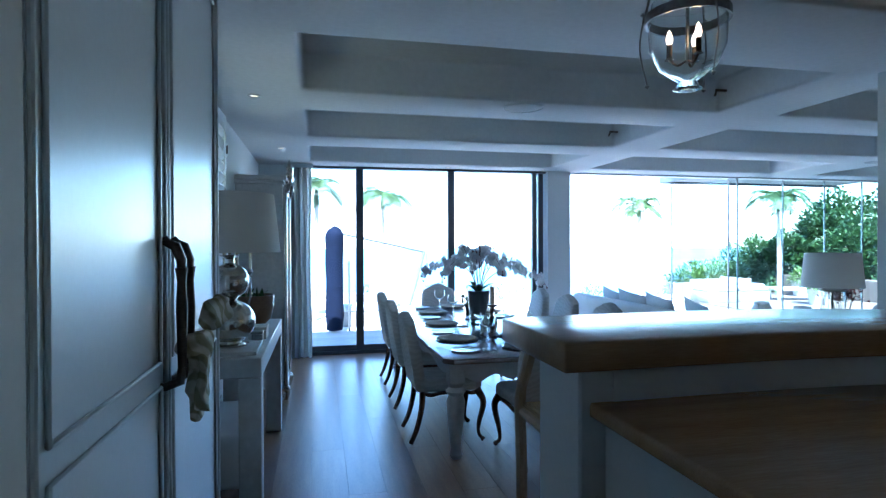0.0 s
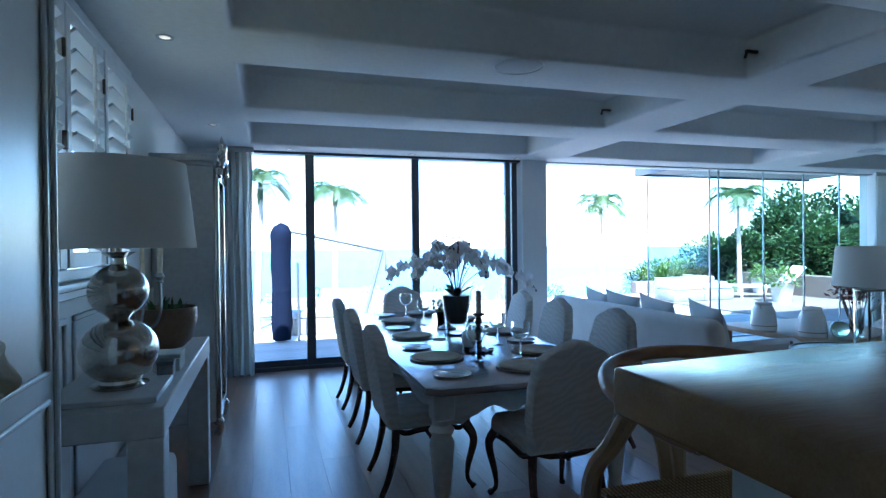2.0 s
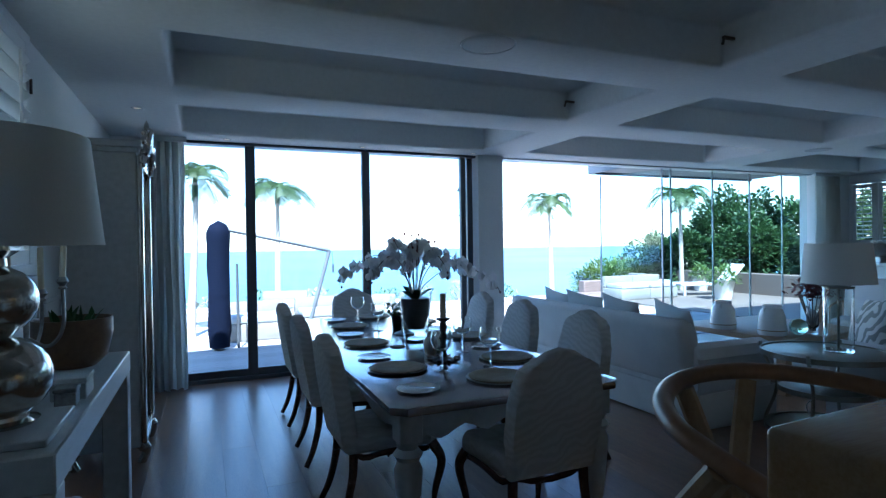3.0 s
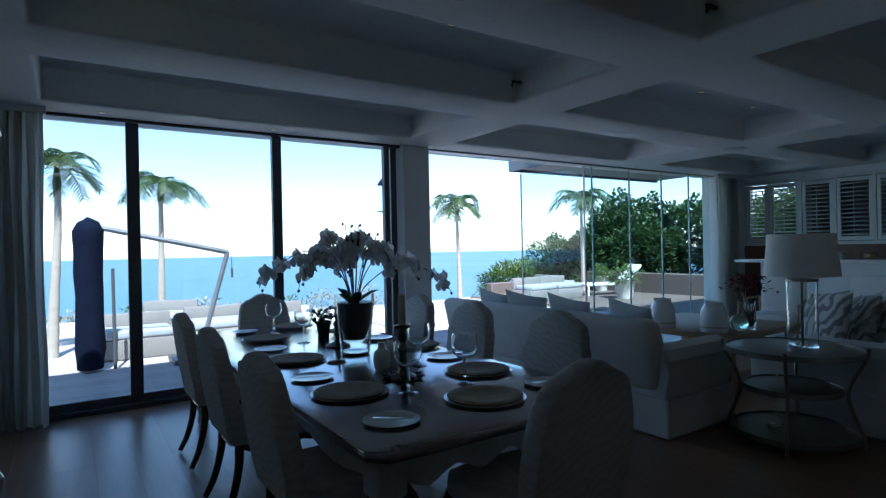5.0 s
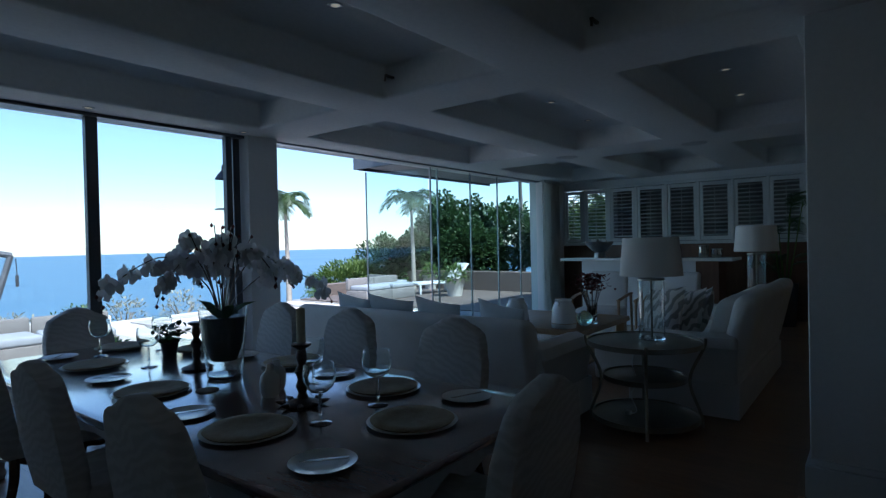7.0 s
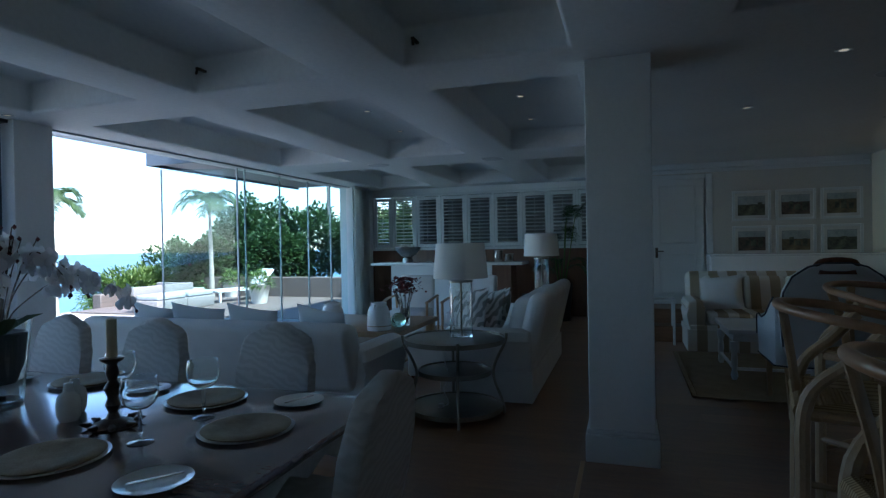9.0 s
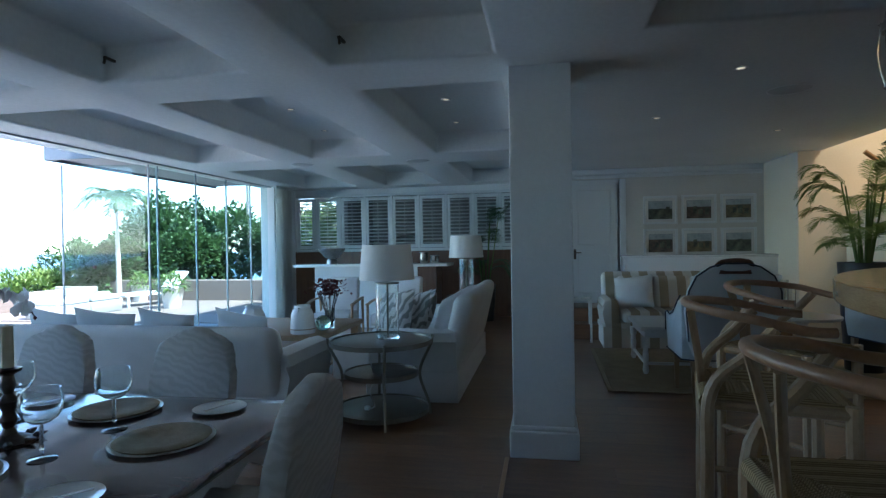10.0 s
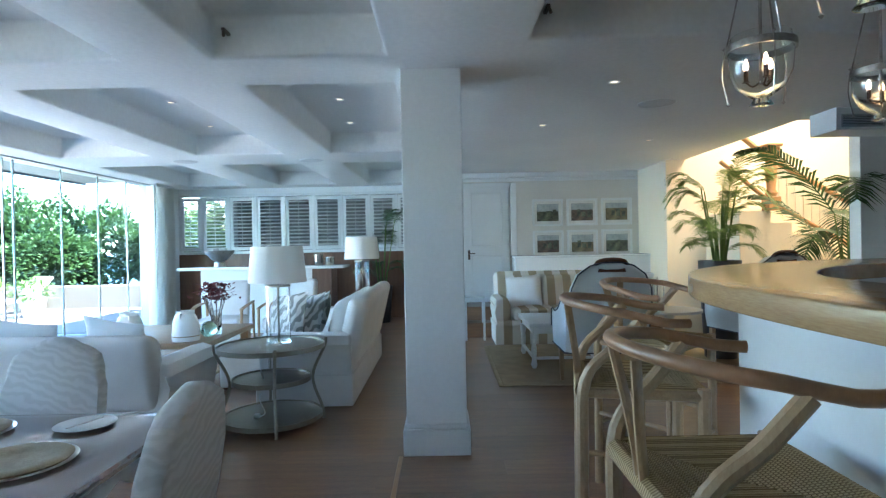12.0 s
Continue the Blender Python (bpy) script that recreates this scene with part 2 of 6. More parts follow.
RUG = surface("jute_rug", (0.34, 0.28, 0.18), (0.24, 0.19, 0.12), 0.95, 6, 120, 0.4)
PAPER = surface("book_paper_white", (0.70, 0.69, 0.65), None, 0.8)
BLACKPOT = surface("black_planter", (0.02, 0.02, 0.022), None, 0.4)
TERRA = surface("glazed_wood_brown_pot", (0.26, 0.17, 0.10), (0.17, 0.10, 0.06), 0.35, 6, 40, 0.08)
PIANO = surface("white_piano_lacquer", (0.80, 0.81, 0.81), (0.78, 0.79, 0.79), 0.12, 2, 30, 0.0)
SCARF = striped("cream_and_olive_scarf_cloth", (0.60, 0.56, 0.46), (0.34, 0.31, 0.20), 9, 6, 0.85, "DIAGONAL", 0.4)
LAMPGLOW = glow("downlight_glow", (1.0, 0.86, 0.62), 0.09)
BULB = glow("candle_bulb_glow", (1.0, 0.6, 0.28), 0.8)
SPEAKER = surface("white_speaker_grille", (0.55, 0.56, 0.56), (0.45, 0.46, 0.46), 0.7, 200, 400, 0.2)
PRINTSKY = surface("print_pale_sky", (0.42, 0.45, 0.46), (0.28, 0.31, 0.32), 0.5, 12, 40, 0.0)
# Mid grey puts the room's dimness into its wall colour.
ROOMSHADE = surface("room_wall_shade_grey", (0.30, 0.31, 0.32), (0.26, 0.27, 0.28), 0.8)
PHOTO = [surface("print_%s" % k, a, c, 0.5, 9, 30, 0.0) for k, a, c in (("field", (0.17, 0.18, 0.12), (0.03, 0.035, 0.03)), ("riders", (0.20, 0.14, 0.10), (0.03, 0.035, 0.03)), ("meadow", (0.26, 0.22, 0.12), (0.08, 0.06, 0.04)))]


# ---- shapes ----
def sharpen(bm, deg=38):
    lim = radians(deg)
    for f in bm.faces:
        f.smooth = True
    for e in bm.edges:
        if len(e.link_faces) == 2 and e.calc_face_angle(0) > lim:
            e.smooth = False
    return bm


def part(name, bm, material, parent=None, label="", sharp=38):
    bmesh.ops.recalc_face_normals(bm, faces=bm.faces) if sharp else None
    me = bpy.data.meshes.new(name)
    sharpen(bm, sharp or 180).to_mesh(me)
    bm.free()
    me.materials.append(material)
    ob = new(name, me)
    ob.parent = parent
    return tagged(ob, label)


def thing(name, label, category, x=0, y=0, z=0, rz=0, group=""):
    ob = new(name)
    ob.empty_display_size = 0.1
    ob.matrix_basis = pose(x, y, z, 0, 0, rz)
    return tagged(ob, label, category, group)


def structure(name, bm, material, label=""):
    return tagged(part(name, bm, material), label or name.replace("_", " "), kind="structure")


def join(*bms):
    out = bmesh.new()
    for b in bms:
        me = bpy.data.meshes.new("tmp")
        b.to_mesh(me)
        out.from_mesh(me)
        bpy.data.meshes.remove(me)
        b.free()
    return out


def box(x0, x1, y0, y1, z0, z1, bev=0.004, seg=1):
    bm = bmesh.new()
    bmesh.ops.create_cube(bm, size=1, matrix=Matrix.Translation(((x0 + x1) / 2, (y0 + y1) / 2, (z0 + z1) / 2)) @ Matrix.Diagonal((x1 - x0, y1 - y0, z1 - z0, 1)))
    if bev:
        bmesh.ops.bevel(bm, geom=bm.edges[:], offset=min(bev, 0.45 * min(x1 - x0, y1 - y0, z1 - z0)), segments=seg, affect="EDGES", profile=0.5)
    return bm


def moved(bm, m):
    bm.transform(m)
    return bm


def lathe(profile, n=28, at=(0, 0, 0), squash=1.0):
    bm = bmesh.new()
    rings = []
    for r, z in profile:
        if r < 1e-6:
            rings.append([bm.verts.new((at[0], at[1], at[2] + z))])
        else:
            rings.append([bm.verts.new((at[0] + r * math.cos(2 * math.pi * i / n), at[1] + squash * r * math.sin(2 * math.pi * i / n), at[2] + z)) for i in range(n)])
    for a, b in zip(rings, rings[1:]):
        for i in range(n):
            j = (i + 1) % n
            q = [a[i % len(a)], a[j % len(a)], b[j % len(b)], b[i % len(b)]]
            q = list(dict.fromkeys(q))
            if len(q) > 2:
                bm.faces.new(q)
    return bm


def tube(pts, rad, n=8, flat=1.0):
    """A round bar along points; rad is one radius or one for each point."""
    bm = bmesh.new()
    pts = [Vector(p) for p in pts]
    rad = rad if isinstance(rad, (list, tuple)) else [rad] * len(pts)
    up = None
    rings = []
    for i, p in enumerate(pts):
        d = (pts[min(i + 1, len(pts) - 1)] - pts[max(i - 1, 0)]).normalized()
        if up is None:
            up = d.orthogonal().normalized() if abs(d.z) > 0.9 else Vector((0, 0, 1))
        side = d.cross(up).normalized()
        up = side.cross(d).normalized()
        rings.append([bm.verts.new(p + rad[i] * (math.cos(2 * math.pi * k / n) * side + flat * math.sin(2 * math.pi * k / n) * up)) for k in range(n)])
    for a, b in zip(rings, rings[1:]):
        for i in range(n):
            bm.faces.new((a[i], a[(i + 1) % n], b[(i + 1) % n], b[i]))
    bm.faces.new(rings[0][::-1])
    bm.faces.new(rings[-1])
    return bm


def curve(ctrl, n=10):
    """Points of a smooth curve through the control points."""
    c = [Vector(p) for p in ctrl]
    c = [2 * c[0] - c[1]] + c + [2 * c[-1] - c[-2]]
    out = []
    for i in range(1, len(c) - 2):
        for k in range(n):
            t = k / n
            a, b, d, e = c[i - 1], c[i], c[i + 1], c[i + 2]
            out.append(0.5 * (2 * b + (d - a) * t + (2 * a - 5 * b + 4 * d - e) * t * t + (3 * b - a - 3 * d + e) * t ** 3))
    return out + [c[-2]]


def prism(outline, z0, z1, bev=0.0, seg=2):
    bm = bmesh.new()
    lo = [bm.verts.new((x, y, z0)) for x, y in outline]
    hi = [bm.verts.new((x, y, z1)) for x, y in outline]
    bm.faces.new(lo[::-1])
    bm.faces.new(hi)
    for i in range(len(lo)):
        j = (i + 1) % len(lo)
        bm.faces.new((lo[i], lo[j], hi[j], hi[i]))
    if bev:
        flat = [e for e in bm.edges if abs(e.verts[0].co.z - e.verts[1].co.z) < 1e-6]
        bmesh.ops.bevel(bm, geom=flat, offset=bev, segments=seg, affect="EDGES", profile=0.5)
    return bm


def upright(outline, y0, y1, bev=0.02, seg=3):
    """A shape drawn in x and z, with its thickness along y."""
    bm = prism(outline, y0, y1, bev, seg)
    return moved(bm, Matrix(((1, 0, 0, 0), (0, 0, 1, 0), (0, 1, 0, 0), (0, 0, 0, 1))))


def pillow(w, h, d, n=12):
    """A stuffed cushion lying in x and z, d thick."""
    bm = bmesh.new()
    for s in (1, -1):
        g = []
        for i in range(n + 1):
            row = []
            for j in range(n + 1):
                u, v = 2 * i / n - 1, 2 * j / n - 1
                t = (max(0, 1 - abs(u) ** 2.6) * max(0, 1 - abs(v) ** 2.6)) ** 0.55
                pinch = 1 - 0.08 * (1 - abs(u) ** 2) * abs(v) ** 2
                pinch2 = 1 - 0.08 * (1 - abs(v) ** 2) * abs(u) ** 2
                row.append(bm.verts.new((u * w / 2 * pinch2, s * d / 2 * t, v * h / 2 * pinch)))
            g.append(row)
        for i in range(n):
            for j in range(n):
                bm.faces.new((g[i][j], g[i + 1][j], g[i + 1][j + 1], g[i][j + 1]))
    bmesh.ops.remove_doubles(bm, verts=bm.verts, dist=1e-4)
    return bm


def wrinkle(bm, amount, scale=5.0):
    for v in bm.verts:
        v.co += Vector((noise.noise(v.co * scale), noise.noise(v.co * scale + Vector((7, 1, 3))), noise.noise(v.co * scale + Vector((2, 9, 5))))) * amount
    return bm


def divided(bm, cuts):
    bmesh.ops.subdivide_edges(bm, edges=bm.edges[:], cuts=cuts, use_grid_fill=True)
    return bm


def soft(x0, x1, y0, y1, z0, z1, r=0.06, cuts=3, amount=0.006):
    """An upholstered block with rounded edges."""
    bm = box(x0, x1, y0, y1, z0, z1, r, 3)
    return wrinkle(bm, amount, 4.0)


def blades(spots, length, width, droop=0.4, seed=1):
    """Leaf blades from (place, direction) pairs, all in one mesh."""
    rnd = random.Random(seed)
    bm = bmesh.new()
    for p, d in spots:
        p, d = Vector(p), Vector(d).normalized()
        side = d.cross(Vector((rnd.uniform(-.4, .4), rnd.uniform(-.4, .4), 1))).normalized()
        ln, wd = length * rnd.uniform(0.7, 1.2), width * rnd.uniform(0.7, 1.2)
        prev = None
        for k in range(4):
            t = k / 3
            c = p + d * ln * t - Vector((0, 0, droop * ln * t * t))
            w = wd * (0.4, 1.0, 0.8, 0.05)[k] / 2
            cur = (bm.verts.new(c - side * w), bm.verts.new(c + side * w))
            if prev:
                bm.faces.new((prev[0], prev[1], cur[1], cur[0]))
            prev = cur
    return bm


def frond(bm, base, tip_dir, length, leaf, width, droop, pairs, rnd, rise=0.5):
    """One feathered palm leaf."""
    d = Vector(tip_dir).normalized()
    side = Vector((-d.y, d.x, 0)).normalized()
    pts = []
    for k in range(pairs + 1):
        t = k / pairs
        pts.append(Vector(base) + d * length * t * (1 - 0.15 * t) + Vector((0, 0, length * (rise * t - droop * t * t))))
    for k in range(1, pairs + 1):
        c, along = pts[k], (pts[k] - pts[k - 1]).normalized()
        t = k / pairs
        ln = leaf * (0.45 + 0.75 * math.sin(math.pi * min(1, 0.15 + 0.85 * t))) * rnd.uniform(0.85, 1.15)
        for s in (1, -1):
            out = (side * s * 0.8 + along * 0.75 + Vector((0, 0, rnd.uniform(-0.1, 0.15)))).normalized()
            a, mid, e = c, c + out * ln * 0.5 - Vector((0, 0, 0.03 * ln)), c + out * ln - Vector((0, 0, 0.3 * ln))
            q = along * width / 2
            v = [bm.verts.new(x) for x in (a - q, a + q, mid + q * 1.2, mid - q * 1.2, e)]
            bm.faces.new((v[0], v[1], v[2], v[3]))
            bm.faces.new((v[3], v[2], v[4]))
    for a, b in zip(pts, pts[1:]):
        w = side * width * 0.35
        bm.faces.new([bm.verts.new(x) for x in (a - w, a + w, b + w, b - w)])


# ---- large structure ----
FAR_X, SHUT_X, WEST = 9.9, 11.6, -0.55


def coffered(xs, ys, deep, hole):
    """A ceiling underside in cells: each lies at the beams' height or at the coffers' tops."""
    bm = bmesh.new()
    h = {}
    for i in range(len(xs) - 1):
        for j in range(len(ys) - 1):
            cx, cy = (xs[i] + xs[i + 1]) / 2, (ys[j] + ys[j + 1]) / 2
            h[i, j] = None if hole(cx, cy) else TOP if deep(cx, cy) else SOF
    for (i, j), z in h.items():
        if z is None:
            continue
        bm.faces.new([bm.verts.new(p) for p in ((xs[i], ys[j], z), (xs[i + 1], ys[j], z), (xs[i + 1], ys[j + 1], z), (xs[i], ys[j + 1], z))])
        for di, dj, a, b in ((1, 0, (i + 1, j), (i + 1, j + 1)), (0, 1, (i, j + 1), (i + 1, j + 1))):
            z2 = h.get((i + di, j + dj), z)
            if z2 is not None and z2 != z:
                bm.faces.new([bm.verts.new(p) for p in ((xs[a[0]], ys[a[1]], z), (xs[b[0]], ys[b[1]], z), (xs[b[0]], ys[b[1]], z2), (xs[a[0]], ys[a[1]], z2))])
    bmesh.ops.remove_doubles(bm, verts=bm.verts, dist=1e-4)
    bmesh.ops.recalc_face_normals(bm, faces=bm.faces)
    folds = [e for e in bm.edges if len(e.link_faces) == 2 and e.calc_face_angle(0) > 1]
    bmesh.ops.bevel(bm, geom=folds, offset=0.03, segments=3, affect="EDGES", profile=0.5)
    return bm


def in_coffer(x, y):
    rows = ((3.5, 4.62), (5.25, 6.4), (7.0, 8.2))
    cols = ((0.16, 3.65), (4.28, 7.45), (8.3, 11.2))
    if any(a < y < b for a, b in rows) and any(a < x < b for a, b in cols):
        return True
    return 0.2 < x < 3.4 and -1.6 < y < 2.59


def in_stairwell(x, y):
    return 5.9 < x < 8.65 and y < -0.6


structure("ceiling", coffered((-0.75, 0.16, 0.2, 3.4, 3.65, 4.28, 5.9, 7.45, 8.3, 8.65, 11.2, 11.8), (-4.2, -1.6, -0.6, 2.59, 3.5, 4.62, 5.25, 6.4, 7.0, 8.2, 9.0), in_coffer, in_stairwell), CEILING, "white plaster ceiling with deep coffers between beams")
structure("roof", join(box(-3, 14, -0.6, 9.0, 3.06, 3.5, 0), box(-3, 5.9, -6, -0.601, 3.06, 3.5, 0), box(8.65, 14, -6, -0.601, 3.06, 3.5, 0)), RENDERED, "flat rendered roof slab over the house")
structure("roof_fascia", box(-3, 14, 8.86, 9.0, SOF + 0.004, 3.055, 0.01), RENDERED, "rendered fascia above the sea windows")

structure("wall_west", join(box(-0.75, WEST, 2.70, 3.60, 0, SOF + 0.02, 0), box(-0.75, WEST, 5.42, 8.9, 0, SOF + 0.02, 0), box(-0.75, WEST, 3.60, 5.42, 0, 1.45, 0), box(-0.75, WEST, 3.60, 5.42, 2.62, SOF + 0.02, 0)), PAINT, "white painted wall behind the console")
# This wall's shade is painted in through its darker colour.
structure("wall_kitchen", box(-0.9, -0.115, -4.2, 1.23, 0, SOF + 0.02, 0.006), KITCHENSHADE, "kitchen wall beside the pantry cupboard, its shade put into a taupe colour")
structure("wall_south", box(-0.9, 12, -4.4, -4.2, 0, 5.2, 0), PAINT, "white painted wall closing the kitchen side")
structure("wall_sea_end", box(10.62, 11.8, 8.6, 8.9, 0, SOF + 0.02, 0.004), PAINT, "white wall at the end of the folding glass")
structure("wall_sea_start", box(-0.75, 0.08, 8.6, 8.9, 0, SOF + 0.02, 0.004), PAINT, "white wall beside the sliding doors")
structure("column_sea", box(3.74, 4.12, 8.56, 8.92, 0, SOF + 0.02, 0.006), PAINT, "white column between the sliding doors and the folding glass")
structure("wall_far", join(box(FAR_X, FAR_X + 0.2, -0.3, 1.92, 0, SOF + 0.02, 0), box(FAR_X, FAR_X + 0.2, 2.98, 3.4, 0, SOF + 0.02, 0), box(FAR_X, FAR_X + 0.2, 1.92, 2.98, 2.52, SOF + 0.02, 0)), GREIGE, "warm grey wall with a doorway behind the piano")
structure("wall_pier", box(8.65, 10.3, -4.2, -0.301, 0, 5.2, 0.004), CREAM, "cream painted wall beside the stairs")
structure("wall_kitchen_east", box(5.72, 5.88, -4.2, -1.12, 0, 5.2, 0.004), PAINT, "pale painted wall beside the kitchen")
structure("stairwell_top", box(5.7, 8.9, -4.4, -0.5, 5.2, 5.35, 0), PAINT, "white ceiling high over the stairs")
structure("stairwell_front", box(5.88, 8.65, -0.6, -0.5, 3.52, 5.2, 0), CREAM, "cream upper wall over the stairs")
structure("wall_corridor", join(box(11.4, 11.5, 1.6, 3.45, 0.4, 2.7, 0), box(FAR_X + 0.2, 11.4, 1.6, 1.7, 0.4, 2.7, 0), box(FAR_X + 0.2, 11.4, 3.45, 3.6, 0, 2.7, 0)), PAINT, "white corridor behind the doorway")
structure("wall_shutter_side", join(box(SHUT_X, SHUT_X + 0.15, 3.4, 8.6, 2.6, SOF + 0.02, 0), box(SHUT_X + 0.01, SHUT_X + 0.15, 3.4, 8.6, 0, 1.36, 0)), PAINT, "white wall above and below the shutters")
structure("wall_lounge_end", box(FAR_X + 0.2, SHUT_X + 0.15, 3.25, 3.4, 0, SOF + 0.02, 0), PAINT, "white wall closing the lounge")
structure("timber_panelling", box(SHUT_X - 0.05, SHUT_X, 3.41, 8.59, 0, 1.37, 0.004), PANELWOOD, "brown timber panelling below the shutters")
# Closed box behind the shutters, coloured grey to stand for shade.
structure("wall_dim_room", join(box(13.6, 13.7, 3.2, 7.5, 0, 2.8, 0), box(SHUT_X + 0.16, 13.6, 7.45, 7.55, 0, 2.8, 0), box(SHUT_X + 0.16, 13.6, 3.2, 3.3, 0, 2.8, 0), box(SHUT_X + 0.16, 13.6, 3.3, 7.45, 2.7, 2.8, 0)), ROOMSHADE, "room behind the shutters, its dimness put into grey walls")

# the free-standing pillar with its moulded base
pillar = thing("pillar", "square white painted pillar with a tall moulded skirting", "pillar", 4.14, 3.215, 0)
tagged(pillar, kind="structure")
part("shaft", box(-0.212, 0.212, -0.212, 0.212, 0.0, SOF + 0.01, 0.006), PAINT, pillar)
part("skirting", join(box(-0.237, 0.237, -0.237, 0.237, 0, 0.185, 0.006), box(-0.227, 0.227, -0.227, 0.227, 0.185, 0.222, 0.012, 2)), SATIN, pillar, "white moulded skirting")

# trims
structure("cornice", join(box(FAR_X - 0.07, FAR_X, -0.28, 3.2, 2.63, SOF + 0.01, 0.02, 2), box(FAR_X - 0.03, FAR_X, -0.28, 3.2, 2.57, 2.63, 0.008)), SATIN, "white moulded cornice")
structure("baseboard_west", box(WEST, WEST + 0.02, 2.9, 8.58, 0, 0.16, 0.005), SATIN, "white skirting board")
structure("baseboard_kitchen", join(box(-0.115, -0.092, -4, 1.215, 0, 0.14, 0.004), box(-0.115, -0.08, -4, 1.215, 0.14, 0.165, 0.008, 2)), SATIN, "white moulded skirting board")
wp = []
for y0, y1 in ((2.95, 4.3), (4.4, 5.75), (5.85, 6.3)):
    for a, b, c, d in ((y0, y1, 0.28, 0.31), (y0, y1, 1.2, 1.23)):
        wp.append(box(WEST, WEST + 0.018, a, b, c, d, 0.006))
    for y in (y0, y1 - 0.03):
        wp.append(box(WEST, WEST + 0.016, y, y + 0.03, 0.31, 1.2, 0.006))
structure("trim_west", join(*wp), SATIN, "white panel mouldings on the wall")

# ---- outside: terrace, pool, slope and sea ----
gx = [-200, -60, -20, 0, 10, 20, 40, 90, 250]
gy = [-60, 8.9, 12, 17.2, 18.5, 22, 30, 45, 80]
gz = {-60: -0.4, 8.9: -0.4, 12: -0.4, 17.2: -0.4, 18.5: -0.9, 22: -2.5, 30: -7, 45: -16, 80: -32}
bm = bmesh.new()
gv = [[bm.verts.new((x, y, gz[y])) for y in gy] for x in gx]
for i in range(len(gx) - 1):
    for j in range(len(gy) - 1):
        bm.faces.new((gv[i][j], gv[i + 1][j], gv[i + 1][j + 1], gv[i][j + 1]))
structure("ground", bm, SOIL, "garden ground sloping down towards the sea")
structure("water", box(-4800, 4800, 20, 4800, -30, -29, 0), SEA, "blue sea reaching the horizon")
structure("pool_water", box(6.0, 9.6, 12.5, 15.9, -0.3, -0.19, 0), WATER, "turquoise swimming pool water")
structure("pool_coping", join(box(5.7, 9.9, 12.2, 12.5, -0.39, -0.09, 0.01), box(5.7, 9.9, 15.9, 16.2, -0.39, -0.09, 0.01), box(5.7, 6.0, 12.5, 15.9, -0.39, -0.09, 0.01), box(9.6, 9.9, 12.5, 15.9, -0.39, -0.09, 0.01)), PAVING, "pale stone pool coping")
structure("terrace_kerb", box(-8, 5.6, 16.9, 17.15, -0.6, 0.02, 0.02), RENDERED, "low pale kerb along the terrace edge")
structure("garden_wall", join(box(15.2, 15.5, 9.0, 16.6, -0.4, 0.55, 0.02), box(11.5, 15.5, 16.601, 16.9, -0.4, 0.3, 0.02)), BROWNDECK, "low brown timber garden wall behind the terrace")

# flat canopy over the folding glass
structure("canopy", join(box(6.6, 10.6, 9.001, 9.88, 2.76, 2.9, 0.01), box(6.58, 10.6, 9.86, 9.9, 2.72, 2.92, 0.006), box(6.56, 6.6, 9.001, 9.9, 2.72, 2.92, 0.006)), MIDALU, "flat grey metal canopy outside the folding glass")

# ---- sliding doors and folding glass ----
win = thing("window_1", "tall sliding glass doors in dark aluminium frames", "window")
tagged(win, kind="structure")
part("window_frame", join(box(0.08, 3.74, 8.62, 8.80, 0.0, 0.045, 0.004), box(0.08, 3.74, 8.62, 8.80, SOF - 0.03, SOF + 0.01, 0.004), box(0.06, 0.12, 8.62, 8.8, 0.045, SOF - 0.03, 0.004)), ALU, win)
for x, w, y in ((0.85, 0.11, 8.69), (2.225, 0.10, 8.69), (3.555, 0.07, 8.67), (3.68, 0.08, 8.73)):
    part("mullion", box(x - w / 2, x + w / 2, y - 0.035, y + 0.035, 0.046, SOF - 0.031, 0.004), ALU, win)
for x0, x1 in ((0.12, 0.795), (0.905, 2.175), (2.275, 3.52)):
    part("bottom_rail", box(x0, x1, 8.665, 8.715, 0.046, 0.125, 0.004), ALU, win)
    g = part("pane", box(x0, x1, 8.684, 8.694, 0.126, SOF - 0.032, 0), WINDOW, win)
    g.visible_shadow = False

fold = thing("window_2", "frameless folding glass panels, partly slid open", "window")
tagged(fold, kind="structure")
part("track", join(box(4.12, 10.62, 8.66, 8.78, SOF - 0.02, SOF + 0.01, 0.004), box(4.12, 10.62, 8.68, 8.76, 0.0, 0.02, 0.004)), LIGHTALU, fold)
edges = (7.12, 8.22, 9.1, 9.92, 10.6)
for a, b in zip(edges, edges[1:]):
    g = part("pane", box(a + 0.012, b - 0.012, 8.735, 8.747, 0.03, SOF - 0.025, 0), FOLDGLASS, fold)
    g.visible_shadow = False
for e in edges[:-1] + (7.3,):
    part("seal", box(e - 0.011, e + 0.011, 8.728, 8.754, 0.03, SOF - 0.025, 0.002), LIGHTALU, fold)
ret = moved(box(0, 1.1, -0.006, 0.006, 0.03, SOF - 0.03, 0), Matrix.Translation((7.12, 8.79, 0)) @ Matrix.Rotation(radians(108), 4, "Z"))
g = part("pane", ret, FOLDGLASS, fold)
g.visible_shadow = False
part("seal", moved(box(1.09, 1.11, -0.012, 0.012, 0.03, SOF - 0.03, 0.002), Matrix.Translation((7.12, 8.79, 0)) @ Matrix.Rotation(radians(108), 4, "Z")), LIGHTALU, fold)
part("knob", moved(lathe([(0, 0), (0.022, 0.002), (0.022, 0.03), (0, 0.032)], 10), Matrix.Translation((6.9, 9.46, 1.25)) @ Matrix.Rotation(radians(90), 4, "X")), BRONZE, fold)


